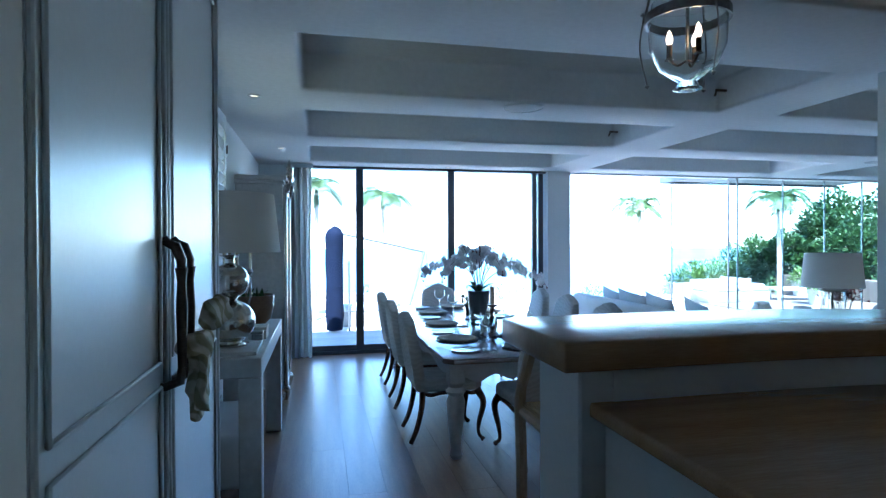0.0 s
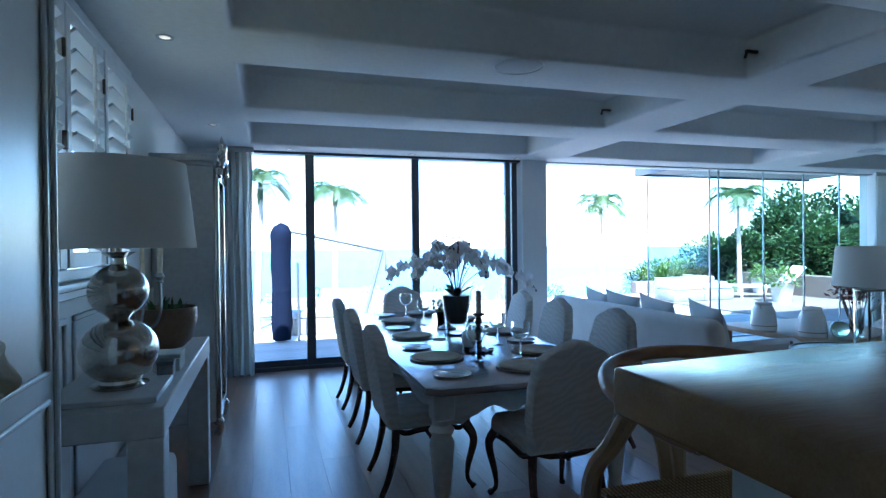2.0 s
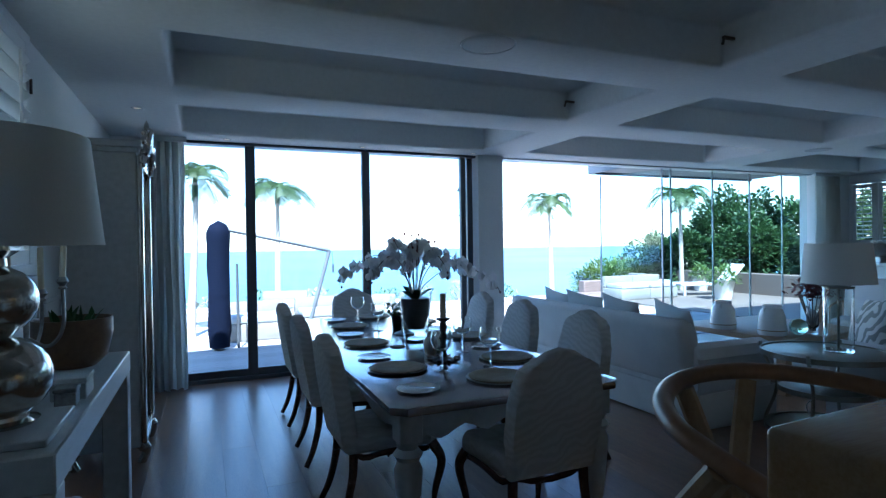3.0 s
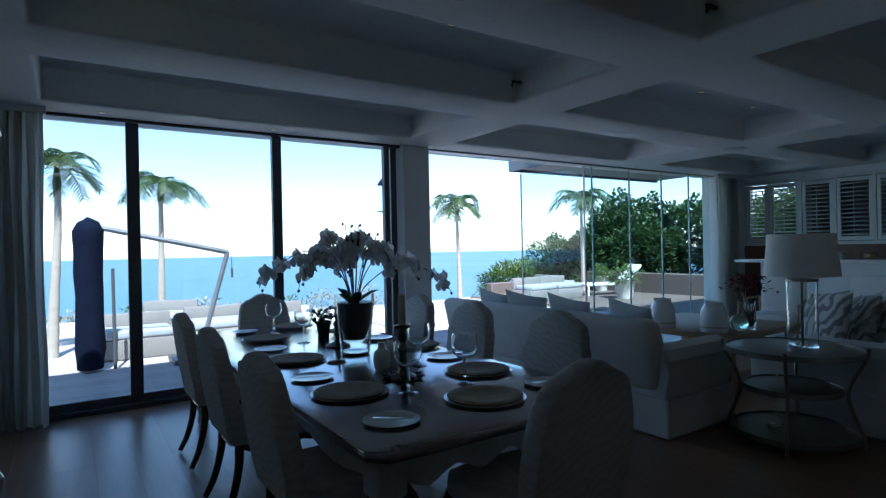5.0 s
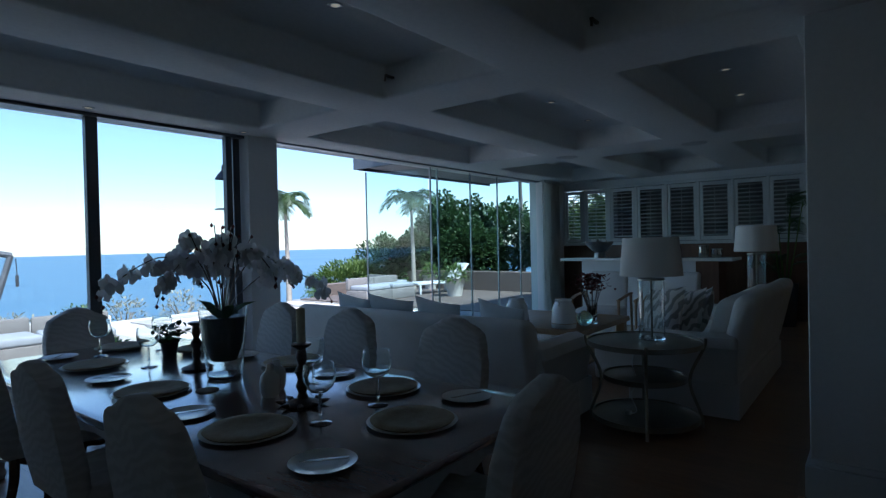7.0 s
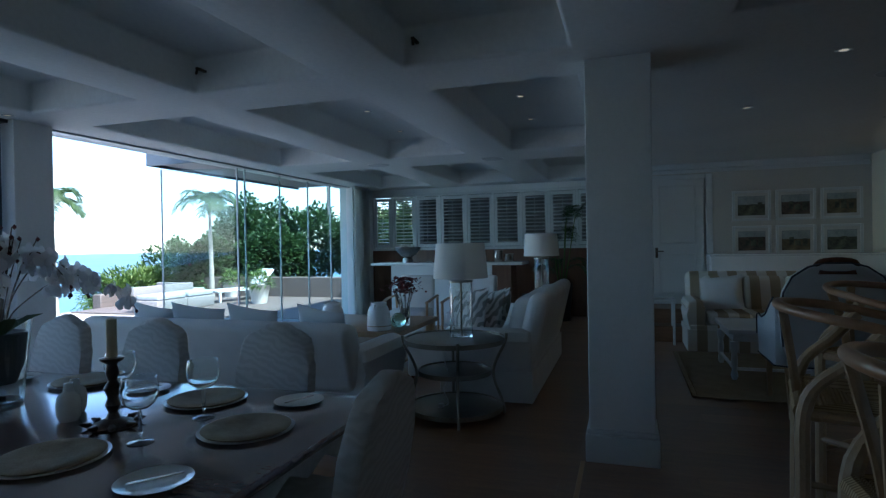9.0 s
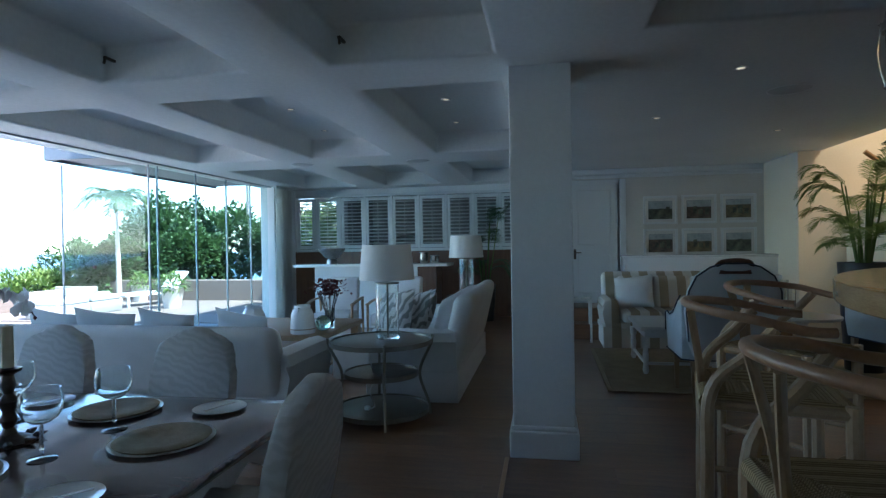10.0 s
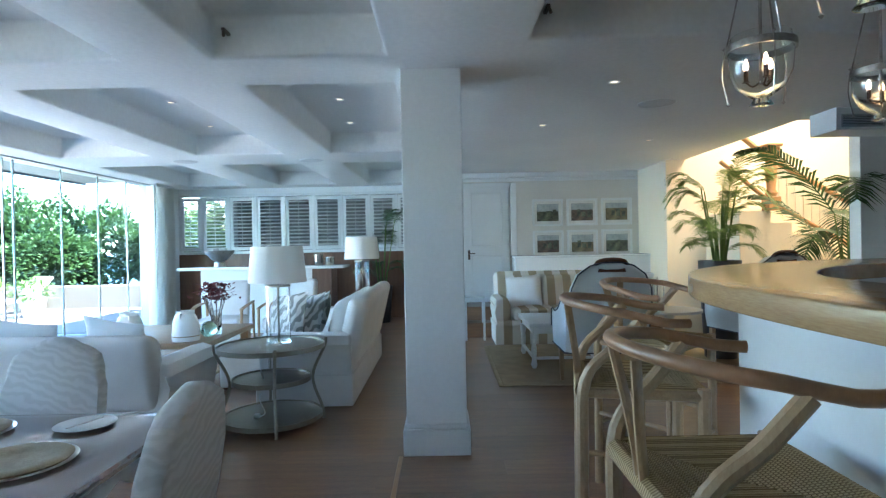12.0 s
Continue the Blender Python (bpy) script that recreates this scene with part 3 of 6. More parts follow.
# ---- curtains ----
def curtain(x0, x1, y, z1, amp, folds, seed, label):
    rnd = random.Random(seed)
    bm = bmesh.new()
    n = folds * 8
    ph = [rnd.uniform(0.7, 1.3) for _ in range(folds + 1)]
    cols = []
    for i in range(n + 1):
        t = i / n
        k = ph[min(folds, int(t * folds))]
        row = []
        for j in range(9):
            z = 0.015 + (z1 - 0.015) * j / 8
            f = 1.15 - 0.35 * j / 8
            row.append(bm.verts.new((x0 + (x1 - x0) * t + 0.01 * math.sin(z * 3 + i), y + amp * k * f * math.sin(2 * math.pi * folds * t) + 0.01 * math.sin(z * 2.1), z)))
        cols.append(row)
    for a, b in zip(cols, cols[1:]):
        for j in range(8):
            bm.faces.new((a[j], b[j], b[j + 1], a[j + 1]))
    bmesh.ops.solidify(bm, geom=bm.faces[:], thickness=0.006)
    root = thing("curtain", label, "curtain", 0, 0, 0)
    part("drape", bm, CURTAIN, root, "", 60)
    part("heading_track", box(x0 - 0.03, x1 + 0.03, y - 0.02, y + 0.02, z1, SOF - 0.001, 0.003), SATIN, root)


curtain(-0.16, 0.16, 8.44, 2.66, 0.05, 4, 3, "white linen curtain drawn back beside the sliding doors")
curtain(10.42, 11.05, 8.45, 2.66, 0.05, 7, 5, "white linen curtain gathered at the folding glass")


# ---- louvred shutters ----
def shutter_panel(parent, w, z0, z1, slats, tilt, at, turn, name="shutter_panel"):
    """A white shutter: stiles, rails and tilted slats; w wide along local x."""
    m = Matrix.Translation(at) @ Matrix.Rotation(radians(turn), 4, "Z")
    fr = join(box(0, 0.055, -0.016, 0.016, z0, z1, 0.003), box(w - 0.055, w, -0.016, 0.016, z0, z1, 0.003), box(0.055, w - 0.055, -0.014, 0.014, z0, z0 + 0.07, 0.003), box(0.055, w - 0.055, -0.014, 0.014, z1 - 0.07, z1, 0.003))
    p = part(name, moved(fr, m), SATIN, parent)
    pitch = (z1 - z0 - 0.14) / slats
    for i in range(slats):
        s = box(0.057, w - 0.057, -pitch * 0.5, pitch * 0.5, -0.0075, 0.0075, 0.004)
        part("slat", moved(s, m @ Matrix.Translation((0, 0, z0 + 0.07 + pitch * (i + 0.5))) @ Matrix.Rotation(radians(tilt), 4, "X")), SATIN, p)
    part("tilt_rod", moved(box(w / 2 - 0.006, w / 2 + 0.006, -pitch * 0.5 - 0.012, -pitch * 0.5, z0 + 0.1, z1 - 0.1, 0.002), m), SATIN, p)


shut = thing("shutters", "run of white louvred plantation shutters with open slats", "shutters")
tagged(shut, kind="structure")
sy = (8.57, 8.12, 7.56, 7.0, 6.41, 5.82, 5.23, 4.66, 4.1, 3.5)
part("shutter_frame", join(box(SHUT_X - 0.045, SHUT_X + 0.03, 3.42, 8.58, 1.37, 1.43, 0.004), box(SHUT_X - 0.045, SHUT_X + 0.03, 3.42, 8.58, 2.545, 2.6, 0.004), *[box(SHUT_X - 0.03, SHUT_X + 0.03, y - 0.025, y + 0.025, 1.43, 2.545, 0.003) for y in sy]), SATIN, shut)
for k in range(len(sy) - 1):
    w = sy[k] - sy[k + 1] - 0.06
    shutter_panel(shut, w, 1.44, 2.535, 13, (10, 12, 14, 15, 16, 15, 14, 16, 15)[k], (SHUT_X, sy[k] - 0.03, 0), -90)
shw = thing("shutters", "white wide-slat shutters over a small high window", "shutters")
tagged(shw, kind="structure")
part("shutter_frame", join(box(WEST, WEST + 0.05, 3.55, 5.47, 1.40, 1.45, 0.004), box(WEST, WEST + 0.05, 3.55, 5.47, 2.62, 2.68, 0.004), *[box(WEST, WEST + 0.05, y - 0.025, y + 0.025, 1.45, 2.62, 0.004) for y in (3.575, 4.17, 4.79, 5.445)]), SATIN, shw)
part("sill", join(box(WEST, WEST + 0.075, 3.5, 5.52, 1.355, 1.39, 0.01, 2), box(WEST, WEST + 0.05, 3.52, 5.5, 1.315, 1.355, 0.006)), SATIN, shw)
for y, w in ((3.605, 0.535), (4.2, 0.56), (4.82, 0.595)):
    shutter_panel(shw, w, 1.455, 2.612, 11, -38, (WEST + 0.04, y, 0), 90)
    part("latch", box(WEST + 0.06, WEST + 0.08, y + w - 0.03, y + w - 0.01, 1.96, 2.04, 0.003), BRONZE, shw)
    part("hinge", tube([(WEST + 0.06, y + w + 0.01, 2.36), (WEST + 0.06, y + w + 0.01, 2.44)], 0.008, 7), BRONZE, shw)

# ---- steps up to the doorway ----
structure("step_lower", box(8.86, FAR_X, -0.3, 3.4, 0.0, 0.23, 0.008), FLOORWOOD, "brown wooden step behind the striped sofa")
structure("step_upper", box(9.2, 11.4, -0.3, 3.45, 0.231, 0.45, 0.008), FLOORWOOD, "brown wooden landing in front of the doorway")
d1 = thing("door_1", "white panelled door standing slightly open", "door", FAR_X + 0.02, 1.98, 0.455, 4)
tagged(d1, kind="structure")
part("door_leaf", box(0, 0.04, 0, 0.80, 0, 2.05, 0.003), SATIN, d1)
for z0, z1 in ((0.16, 0.82), (0.98, 1.92)):
    part("door_panel", join(box(-0.012, 0.0, 0.12, 0.14, z0, z1, 0.004), box(-0.012, 0.0, 0.66, 0.68, z0, z1, 0.004), box(-0.012, 0, 0.14, 0.66, z0, z0 + 0.02, 0.004), box(-0.012, 0, 0.14, 0.66, z1 - 0.02, z1, 0.004)), SATIN, d1)
part("door_handle", join(box(-0.012, 0, 0.70, 0.74, 0.75, 0.92, 0.004), tube([(-0.012, 0.72, 0.86), (-0.05, 0.72, 0.86), (-0.05, 0.62, 0.86)], 0.009, 8)), BRONZE, d1, "dark lever handle")
structure("door_frame", join(box(FAR_X - 0.025, FAR_X + 0.0, 1.85, 1.95, 0.45, 2.55, 0.008), box(FAR_X - 0.025, FAR_X, 1.95, 3.06, 2.47, 2.55, 0.008), box(FAR_X - 0.025, FAR_X, 2.98, 3.06, 0.45, 2.47, 0.008)), SATIN, "white moulded door frame")


# ---- pantry cupboard ----
pantry = thing("pantry_cupboard", "tall pale satin pantry cupboard with two panelled doors", "cupboard", -0.12, 0, 0)
part("carcass", box(-0.55, -0.065, 1.24, 2.945, 0.0, SOF - 0.002, 0.004), SATIN, pantry)


def pantry_door(y0, y1, hy):
    d = part("door", box(-0.063, -0.041, y0, y1, 0.1, SOF - 0.02, 0.003), SATIN, pantry)
    s = 0.05
    for z0, z1 in ((0.2, 1.195), (1.25, SOF - 0.12)):
        for q in (0.0,):
            c0, c1, d0, d1 = y0 + s + q, y1 - s - q, z0 + q, z1 - q
            fr = [box(-0.041, -0.03 - q * 0.2, c0, c1, d0, d0 + 0.013, 0.004), box(-0.041, -0.03 - q * 0.2, c0, c1, d1 - 0.013, d1, 0.004), box(-0.041, -0.03 - q * 0.2, c0, c0 + 0.013, d0, d1, 0.004), box(-0.041, -0.03 - q * 0.2, c1 - 0.013, c1, d0, d1, 0.004)]
            part("panel_moulding", join(*fr), SATIN, d)
    for e in (y0, y1):
        part("edge_bead", box(-0.041, -0.028, min(e, e - 0.014 if e == y1 else e), max(e, e + 0.014 if e == y0 else e), 0.1, SOF - 0.02, 0.004), SATIN, d)
    h = [tube([(-0.04, hy, 1.55), (0.0, hy, 1.555), (0.03, hy, 1.54), (0.045, hy, 1.50), (0.045, hy, 1.47)], [0.014, 0.012, 0.015, 0.014, 0.012], 10),
         tube([(0.045, hy, 1.48), (0.045, hy, 1.44), (0.045, hy, 1.36), (0.045, hy, 1.26), (0.045, hy, 1.20)], [0.018, 0.012, 0.016, 0.013, 0.012], 10),
         tube([(0.045, hy, 1.20), (0.04, hy, 1.16), (0.0, hy, 1.145), (-0.04, hy, 1.15)], [0.012, 0.014, 0.012, 0.012], 10),
         lathe([(0, -0.016), (0.016, 0), (0, 0.016)], 10, (0.006, hy, 1.555))]
    part("handle", moved(join(*h), Matrix.Translation((-0.03, 0, 0.04))), BRONZE, d, "dark bronze pull handle")


pantry_door(1.33, 2.10, 2.065)
pantry_door(2.12, 2.935, 2.165)
scarf = thing("scarf", "cream and olive patterned scarf knotted round the cupboard handle", "scarf", -0.085, 2.115, 1.29)
part("knot", wrinkle(divided(soft(-0.035, 0.045, -0.04, 0.06, -0.04, 0.04, 0.025), 2), 0.018, 18), SCARF, scarf)
part("bow", wrinkle(divided(moved(box(-0.018, 0.018, 0, 0.15, -0.045, 0.05, 0.015, 3), Matrix.Translation((0.03, 0.03, 0.07)) @ Matrix.Rotation(radians(-12), 4, "Z") @ Matrix.Rotation(radians(8), 4, "X")), 3), 0.02, 22), SCARF, scarf)
part("tail", wrinkle(divided(moved(box(-0.015, 0.015, -0.03, 0.07, -0.23, -0.02, 0.012, 3), Matrix.Rotation(radians(9), 4, "X")), 3), 0.022, 20), SCARF, scarf)
part("tail", wrinkle(divided(moved(box(-0.014, 0.014, -0.035, 0.03, -0.19, -0.02, 0.01, 3), Matrix.Translation((0.025, 0, 0)) @ Matrix.Rotation(radians(-5), 4, "X")), 3), 0.02, 24), SCARF, scarf)

# ---- console table with its lamp and things ----
console = thing("console_table", "greywashed console table with thick square legs", "table", -0.285, 4.575, 0)
part("top", box(-0.235, 0.235, -0.875, 0.875, 0.83, 0.945, 0.006), GREYWASH, console)
for y in (-0.813, 0.813):
    for x in (-0.17, 0.17):
        part("leg", box(x - 0.063, x + 0.063, y - 0.059, y + 0.059, 0, 0.829, 0.005), GREYWASH, console)


def shaded(root, r0, r1, z0, z1):
    """A drum lampshade with its thickness."""
    part("shade", lathe([(r0, z0), (r1, z1), (r1 - 0.004, z1), (r0 - 0.004, z0), (r0, z0)], 40), SHADE, root, "ivory drum shade")
    part("shade_ring", join(*[tube([(0, 0, z1 - 0.03), (r1 * math.cos(a), r1 * math.sin(a), z1 - 0.03)], 0.003, 5) for a in (0, 2.09, 4.19)]), CHAMPAGNE, root)


lamp = thing("table_lamp", "double-gourd mercury silver table lamp with a drum shade", "lamp", -0.262, 4.0, 0.97)
prof = [(0, 0.0), (0.10, 0.0), (0.11, 0.012), (0.08, 0.02)]
prof += [(0.149 * math.sin(a), 0.148 - 0.135 * math.cos(a)) for a in [0.55 + 0.24 * k for k in range(10)]]
prof += [(0.035, 0.277), (0.045, 0.288)]
prof += [(0.114 * math.sin(a), 0.395 - 0.11 * math.cos(a)) for a in [0.5 + 0.25 * k for k in range(10)]]
prof += [(0.03, 0.505), (0.028, 0.53), (0.065, 0.555), (0.0, 0.557)]
part("base", lathe(prof, 40), SILVER, lamp, "mottled silver gourd base")
part("stem", tube([(0, 0, 0.555), (0, 0, 0.9)], 0.009, 8), CHAMPAGNE, lamp)
shaded(lamp, 0.30, 0.262, 0.57, 0.925)
tray = thing("lamp_tray", "flat pale board under the silver lamp", "tray", -0.255, 3.97, 0.945)
part("board", box(-0.17, 0.17, -0.2, 0.2, 0, 0.024, 0.004), GREYWASH, tray)
cand = thing("candelabra", "pewter candelabra with four pale candles", "candelabra", -0.36, 4.72, 0.946)
part("base", lathe([(0, 0), (0.08, 0), (0.075, 0.015), (0.03, 0.03), (0.016, 0.06), (0.024, 0.09), (0.012, 0.12), (0.02, 0.17), (0.011, 0.2), (0.014, 0.3), (0, 0.31)], 18), PEWTER, cand)
for k, (dx, dy, h) in enumerate(((0.13, 0.02, 0.42), (-0.11, 0.1, 0.42), (0.02, 0.16, 0.36), (-0.02, -0.15, 0.38))):
    arm = part("arm", tube(curve([(0, 0, 0.2), (dx * 0.6, dy * 0.6, 0.16), (dx, dy, 0.24), (dx, dy, h)], 6), 0.008, 7), PEWTER, cand)
    part("cup", lathe([(0, h - 0.02), (0.02, h - 0.01), (0.012, h), (0.025, h + 0.02), (0.016, h + 0.04), (0, h + 0.04)], 14, (dx, dy, 0)), PEWTER, arm)
    lean = Matrix.Translation((dx, dy, h + 0.03)) @ Matrix.Rotation(radians((-14, 3, 2, 6)[k]), 4, "X")
    part("candle", moved(lathe([(0, 0), (0.013, 0), (0.012, 0.2), (0, 0.205)], 12), lean), WAX, arm)
pot = thing("planter_bowl", "brown rounded wooden bowl with dark leaves", "bowl", -0.26, 5.10, 0.946)
part("bowl", lathe([(0, 0), (0.10, 0), (0.15, 0.05), (0.175, 0.16), (0.175, 0.24), (0.165, 0.24), (0.16, 0.16), (0.12, 0.06), (0, 0.05)], 32), TERRA, pot)
rnd = random.Random(4)
part("leaves", blades([((rnd.uniform(-.08, .08), rnd.uniform(-.08, .08), 0.18), (rnd.uniform(-.6, .6), rnd.uniform(-.6, .6), 1)) for _ in range(18)], 0.16, 0.03, 0.25, 5), DARKLEAF, pot)
for nm, lb, x, y, w, d, h, mt in (("book_box", "pale linen box on the console", -0.14, 4.42, 0.12, 0.16, 0.085, PAPER), ("candle_tin", "ribbed silver tin on the console", -0.13, 4.27, 0.07, 0.07, 0.07, PEWTER)):
    b = thing(nm, lb, "box", x, y, 0.946)
    part("body", box(-w / 2, w / 2, -d / 2, d / 2, 0, h * 0.75, 0.004), mt, b)
    part("lid", box(-w / 2 - 0.003, w / 2 + 0.003, -d / 2 - 0.003, d / 2 + 0.003, h * 0.75, h, 0.004), mt, b)
stl = thing("stool", "white upholstered box stool under the console", "stool", -0.33, 4.3, 0)
part("seat", soft(-0.18, 0.18, -0.42, 0.42, 0.12, 0.45, 0.04), SOFACLOTH, stl)
for x in (-0.14, 0.14):
    for y in (-0.36, 0.36):
        part("leg", lathe([(0, 0), (0.016, 0), (0.024, 0.125), (0, 0.125)], 10, (x, y, 0)), DARKWOOD, stl)

# ---- armoire with a mirrored front and carved crest ----
arm = thing("armoire", "tall grey armoire with a mirrored front and carved silver crest", "wardrobe", -0.285, 6.62, 0)
part("body", box(-0.26, 0.2, -0.33, 0.36, 0.12, 2.24, 0.008), GREYWASH, arm)
part("cornice", join(box(-0.27, 0.24, -0.36, 0.39, 2.24, 2.29, 0.014, 2), box(-0.27, 0.215, -0.345, 0.375, 2.2, 2.24, 0.008)), GREYWASH, arm)
part("mirror_frame", join(box(0.2, 0.24, -0.32, -0.26, 0.14, 2.19, 0.012, 2), box(0.2, 0.24, 0.29, 0.35, 0.14, 2.19, 0.012, 2), box(0.2, 0.24, -0.26, 0.29, 0.14, 0.22, 0.012, 2), box(0.2, 0.24, -0.26, 0.29, 2.1, 2.19, 0.012, 2)), SILVER, arm, "carved silvered frame")
part("mirror", box(0.2, 0.212, -0.26, 0.29, 0.22, 2.1, 0), MIRROR, arm)
crest = [tube(curve([(0.23, -0.3, 2.12), (0.26, -0.18, 2.3), (0.24, -0.05, 2.24), (0.26, 0.02, 2.42), (0.25, 0.08, 2.3), (0.26, 0.2, 2.3), (0.23, 0.34, 2.12)], 8), 0.03, 8)]
rnd = random.Random(8)
for k in range(16):
    a = -0.3 + 0.04 * k
    crest.append(moved(lathe([(0, -0.05), (0.022, -0.02), (0.016, 0.03), (0, 0.07)], 8), Matrix.Translation((0.245 + rnd.uniform(-.01, .02), a, 2.2 + 0.2 * math.cos(a * 3.5) ** 2 + rnd.uniform(-.06, .05))) @ Matrix.Rotation(rnd.uniform(-1.2, 1.2), 4, "X")))
part("crest", join(*crest), SILVER, arm, "carved silvered leaf crest")
for x in (-0.2, 0.2):
    for y in (-0.28, 0.32):
        part("foot", tube(curve([(x, y, 0.14), (x + 0.03 * (1 if x > 0 else -1), y, 0.08), (x, y, 0.0)], 5), [0.04] * 5 + [0.03] * 6, 10), SILVER, arm)

# ---- dining table ----
tbl = thing("dining_table", "long dining table with a dark waxed top and pale turned legs", "table", 1.82, 6.065, 0)
W, L = 0.675, 1.785
ol = [(-W + 0.07, -L), (W - 0.07, -L), (W, -L + 0.07), (W, L - 0.07), (W - 0.07, L), (-W + 0.07, L), (-W, L - 0.07), (-W, -L + 0.07)]
part("tabletop", prism(ol, 0.715, 0.757, 0.012, 2), TABLETOP, tbl)


def apron(length):
    pts = [(-length, 0.712), (length, 0.712)]
    for k in range(25):
        u = 1 - 2 * k / 24
        pts.append((u * length, 0.60 + 0.028 * math.cos(u * math.pi * 4) - 0.02 * abs(u)))
    return upright(pts, -0.012, 0.012, 0.003, 1)


for y in (-L + 0.12, L - 0.12):
    part("apron", moved(apron(W - 0.15), Matrix.Translation((0, y, 0))), GREYWASH, tbl)
for x in (-W + 0.1, W - 0.1):
    part("apron", moved(apron(L - 0.15), Matrix.Translation((x, 0, 0)) @ Matrix.Rotation(radians(90), 4, "Z")), GREYWASH, tbl)
leg = [(0, 0), (0.035, 0), (0.05, 0.03), (0.038, 0.07), (0.045, 0.12), (0.062, 0.3), (0.072, 0.42), (0.055, 0.47), (0.075, 0.5), (0.05, 0.53), (0.06, 0.56), (0.0, 0.56)]
for x in (-W + 0.11, W - 0.11):
    for y in (-L + 0.13, L - 0.13):
        part("leg", join(lathe(leg, 20, (x, y, 0)), box(x - 0.06, x + 0.06, y - 0.06, y + 0.06, 0.56, 0.713, 0.006)), GREYWASH, tbl)


# ---- dining chairs ----
def dining_chair(x, y, rz, label):
    c = thing("dining_chair", label, "chair", x, y, 0, rz, "chairs round the dining table")
    half = [(p.x, p.y) for p in curve([(0.245, 0.6, 0), (0.243, 0.78, 0), (0.236, 0.88, 0), (0.212, 0.945, 0), (0.165, 0.965, 0), (0.125, 0.985, 0), (0.07, 1.022, 0), (0, 1.038, 0)], 1)]
    back = [(-0.235, 0.42), (0.235, 0.42)] + half + [(-px, pz) for px, pz in reversed(half[:-1])]
    bm = upright(back, -0.045, 0.045, 0.03, 3)
    for v in bm.verts:
        v.co.y += -0.24 - 0.16 * (v.co.z - 0.45)
    part("backrest", wrinkle(bm, 0.0025, 6), CHAIRCLOTH, c)
    seat = prism([(-0.235, -0.24), (0.235, -0.24), (0.265, 0.2), (0.22, 0.26), (0, 0.28), (-0.22, 0.26), (-0.265, 0.2)], 0.41, 0.515, 0.035, 3)
    part("seat", seat, CHAIRCLOTH, c)
    wav = []
    for k in range(33):
        a = 2 * math.pi * k / 32
        wav.append((0.25 * math.copysign(abs(math.cos(a)) ** 0.5, math.cos(a)), 0.01 + 0.25 * math.copysign(abs(math.sin(a)) ** 0.5, math.sin(a)), 0.402 + 0.012 * math.cos(6 * a)))
    part("seat_rail", tube(wav, 0.016, 6), DARKWOOD, c, "dark scalloped seat rail")
    for sx in (-1, 1):
        f = curve([(0.22 * sx, 0.22, 0.42), (0.255 * sx, 0.265, 0.32), (0.23 * sx, 0.235, 0.15), (0.225 * sx, 0.235, 0.06), (0.25 * sx, 0.27, 0.012)], 5)
        part("leg", tube(f, [0.034 - 0.02 * min(1, k / 13) + (0.006 if k > 18 else 0) for k in range(len(f))], 8), DARKWOOD, c)
        b = curve([(0.2 * sx, -0.22, 0.42), (0.205 * sx, -0.23, 0.28), (0.21 * sx, -0.27, 0.12), (0.22 * sx, -0.32, 0.012)], 5)
        part("leg", tube(b, [0.026 - 0.009 * k / len(b) for k in range(len(b))], 8), DARKWOOD, c)
    return c


chair = dining_chair(1.87, 4.33, 0, "dining chair in pale zebra-weave cloth at the table's head")
CH = "dining chair in pale zebra-weave cloth pushed in along the table"
for x, y, rz in ((1.29, 4.96, -90), (1.29, 5.93, -90), (1.30, 6.88, -90), (2.60, 5.17, 92), (2.62, 6.12, 90), (2.66, 7.0, 88)):
    tagged(copy_thing(chair, pose(x, y, 0, 0, 0, rz)), CH)
copy_thing(chair, pose(1.93, 7.93, 0, 0, 0, 180))


# ---- table settings ----
def dinner_setting(x, y):
    p = thing("charger_plate", "glass-rimmed charger plate with a woven natural mat", "plate", x, y, 0.757, 0, "dinner plates on the table")
    part("rim", lathe([(0, 0), (0.12, 0), (0.185, 0.012), (0.187, 0.015), (0.12, 0.008), (0, 0.008)], 36), CHINA, p, "pale glazed rim")
    part("mat", lathe([(0, 0.009), (0.165, 0.013), (0.173, 0.021), (0.163, 0.026), (0.115, 0.024), (0.09, 0.017), (0, 0.017)], 40), LINENMAT, p)
    return p


first = dinner_setting(1.88, 4.62)
for x, y in ((1.43, 5.09), (1.50, 6.05), (1.60, 7.03), (2.20, 5.09), (2.34, 6.01), (2.28, 6.98), (2.0, 7.59)):
    copy_thing(first, pose(x, y, 0.757, 0, 0, x * 90))
sp = thing("side_plate", "small white side plate with a butter knife on it", "plate", 1.378, 4.58, 0.757, 0, "side plates on the table")
part("plate", lathe([(0, 0), (0.07, 0), (0.113, 0.014), (0.116, 0.016), (0.07, 0.006), (0, 0.006)], 30), CHINA, sp)
part("knife", moved(join(box(-0.006, 0.006, -0.08, 0.0, 0, 0.004, 0.0015), box(-0.008, 0.008, 0, 0.085, 0.001, 0.003, 0.001)), Matrix.Translation((0.01, 0, 0.014)) @ Matrix.Rotation(radians(50), 4, "Z")), SILVER, sp, "silver butter knife")
for x, y, r in ((2.29, 4.64, 20), (1.40, 5.51, 10), (1.49, 6.55, 0), (1.57, 7.55, 90), (2.28, 5.54, 200), (2.30, 6.5, 180)):
    copy_thing(sp, pose(x, y, 0.757, 0, 0, r))
wg = thing("wine_glass", "clear balloon wine glass with a stepped stem on the table", "glass", 1.66, 4.93, 0.757, 0, "wine glasses on the table")
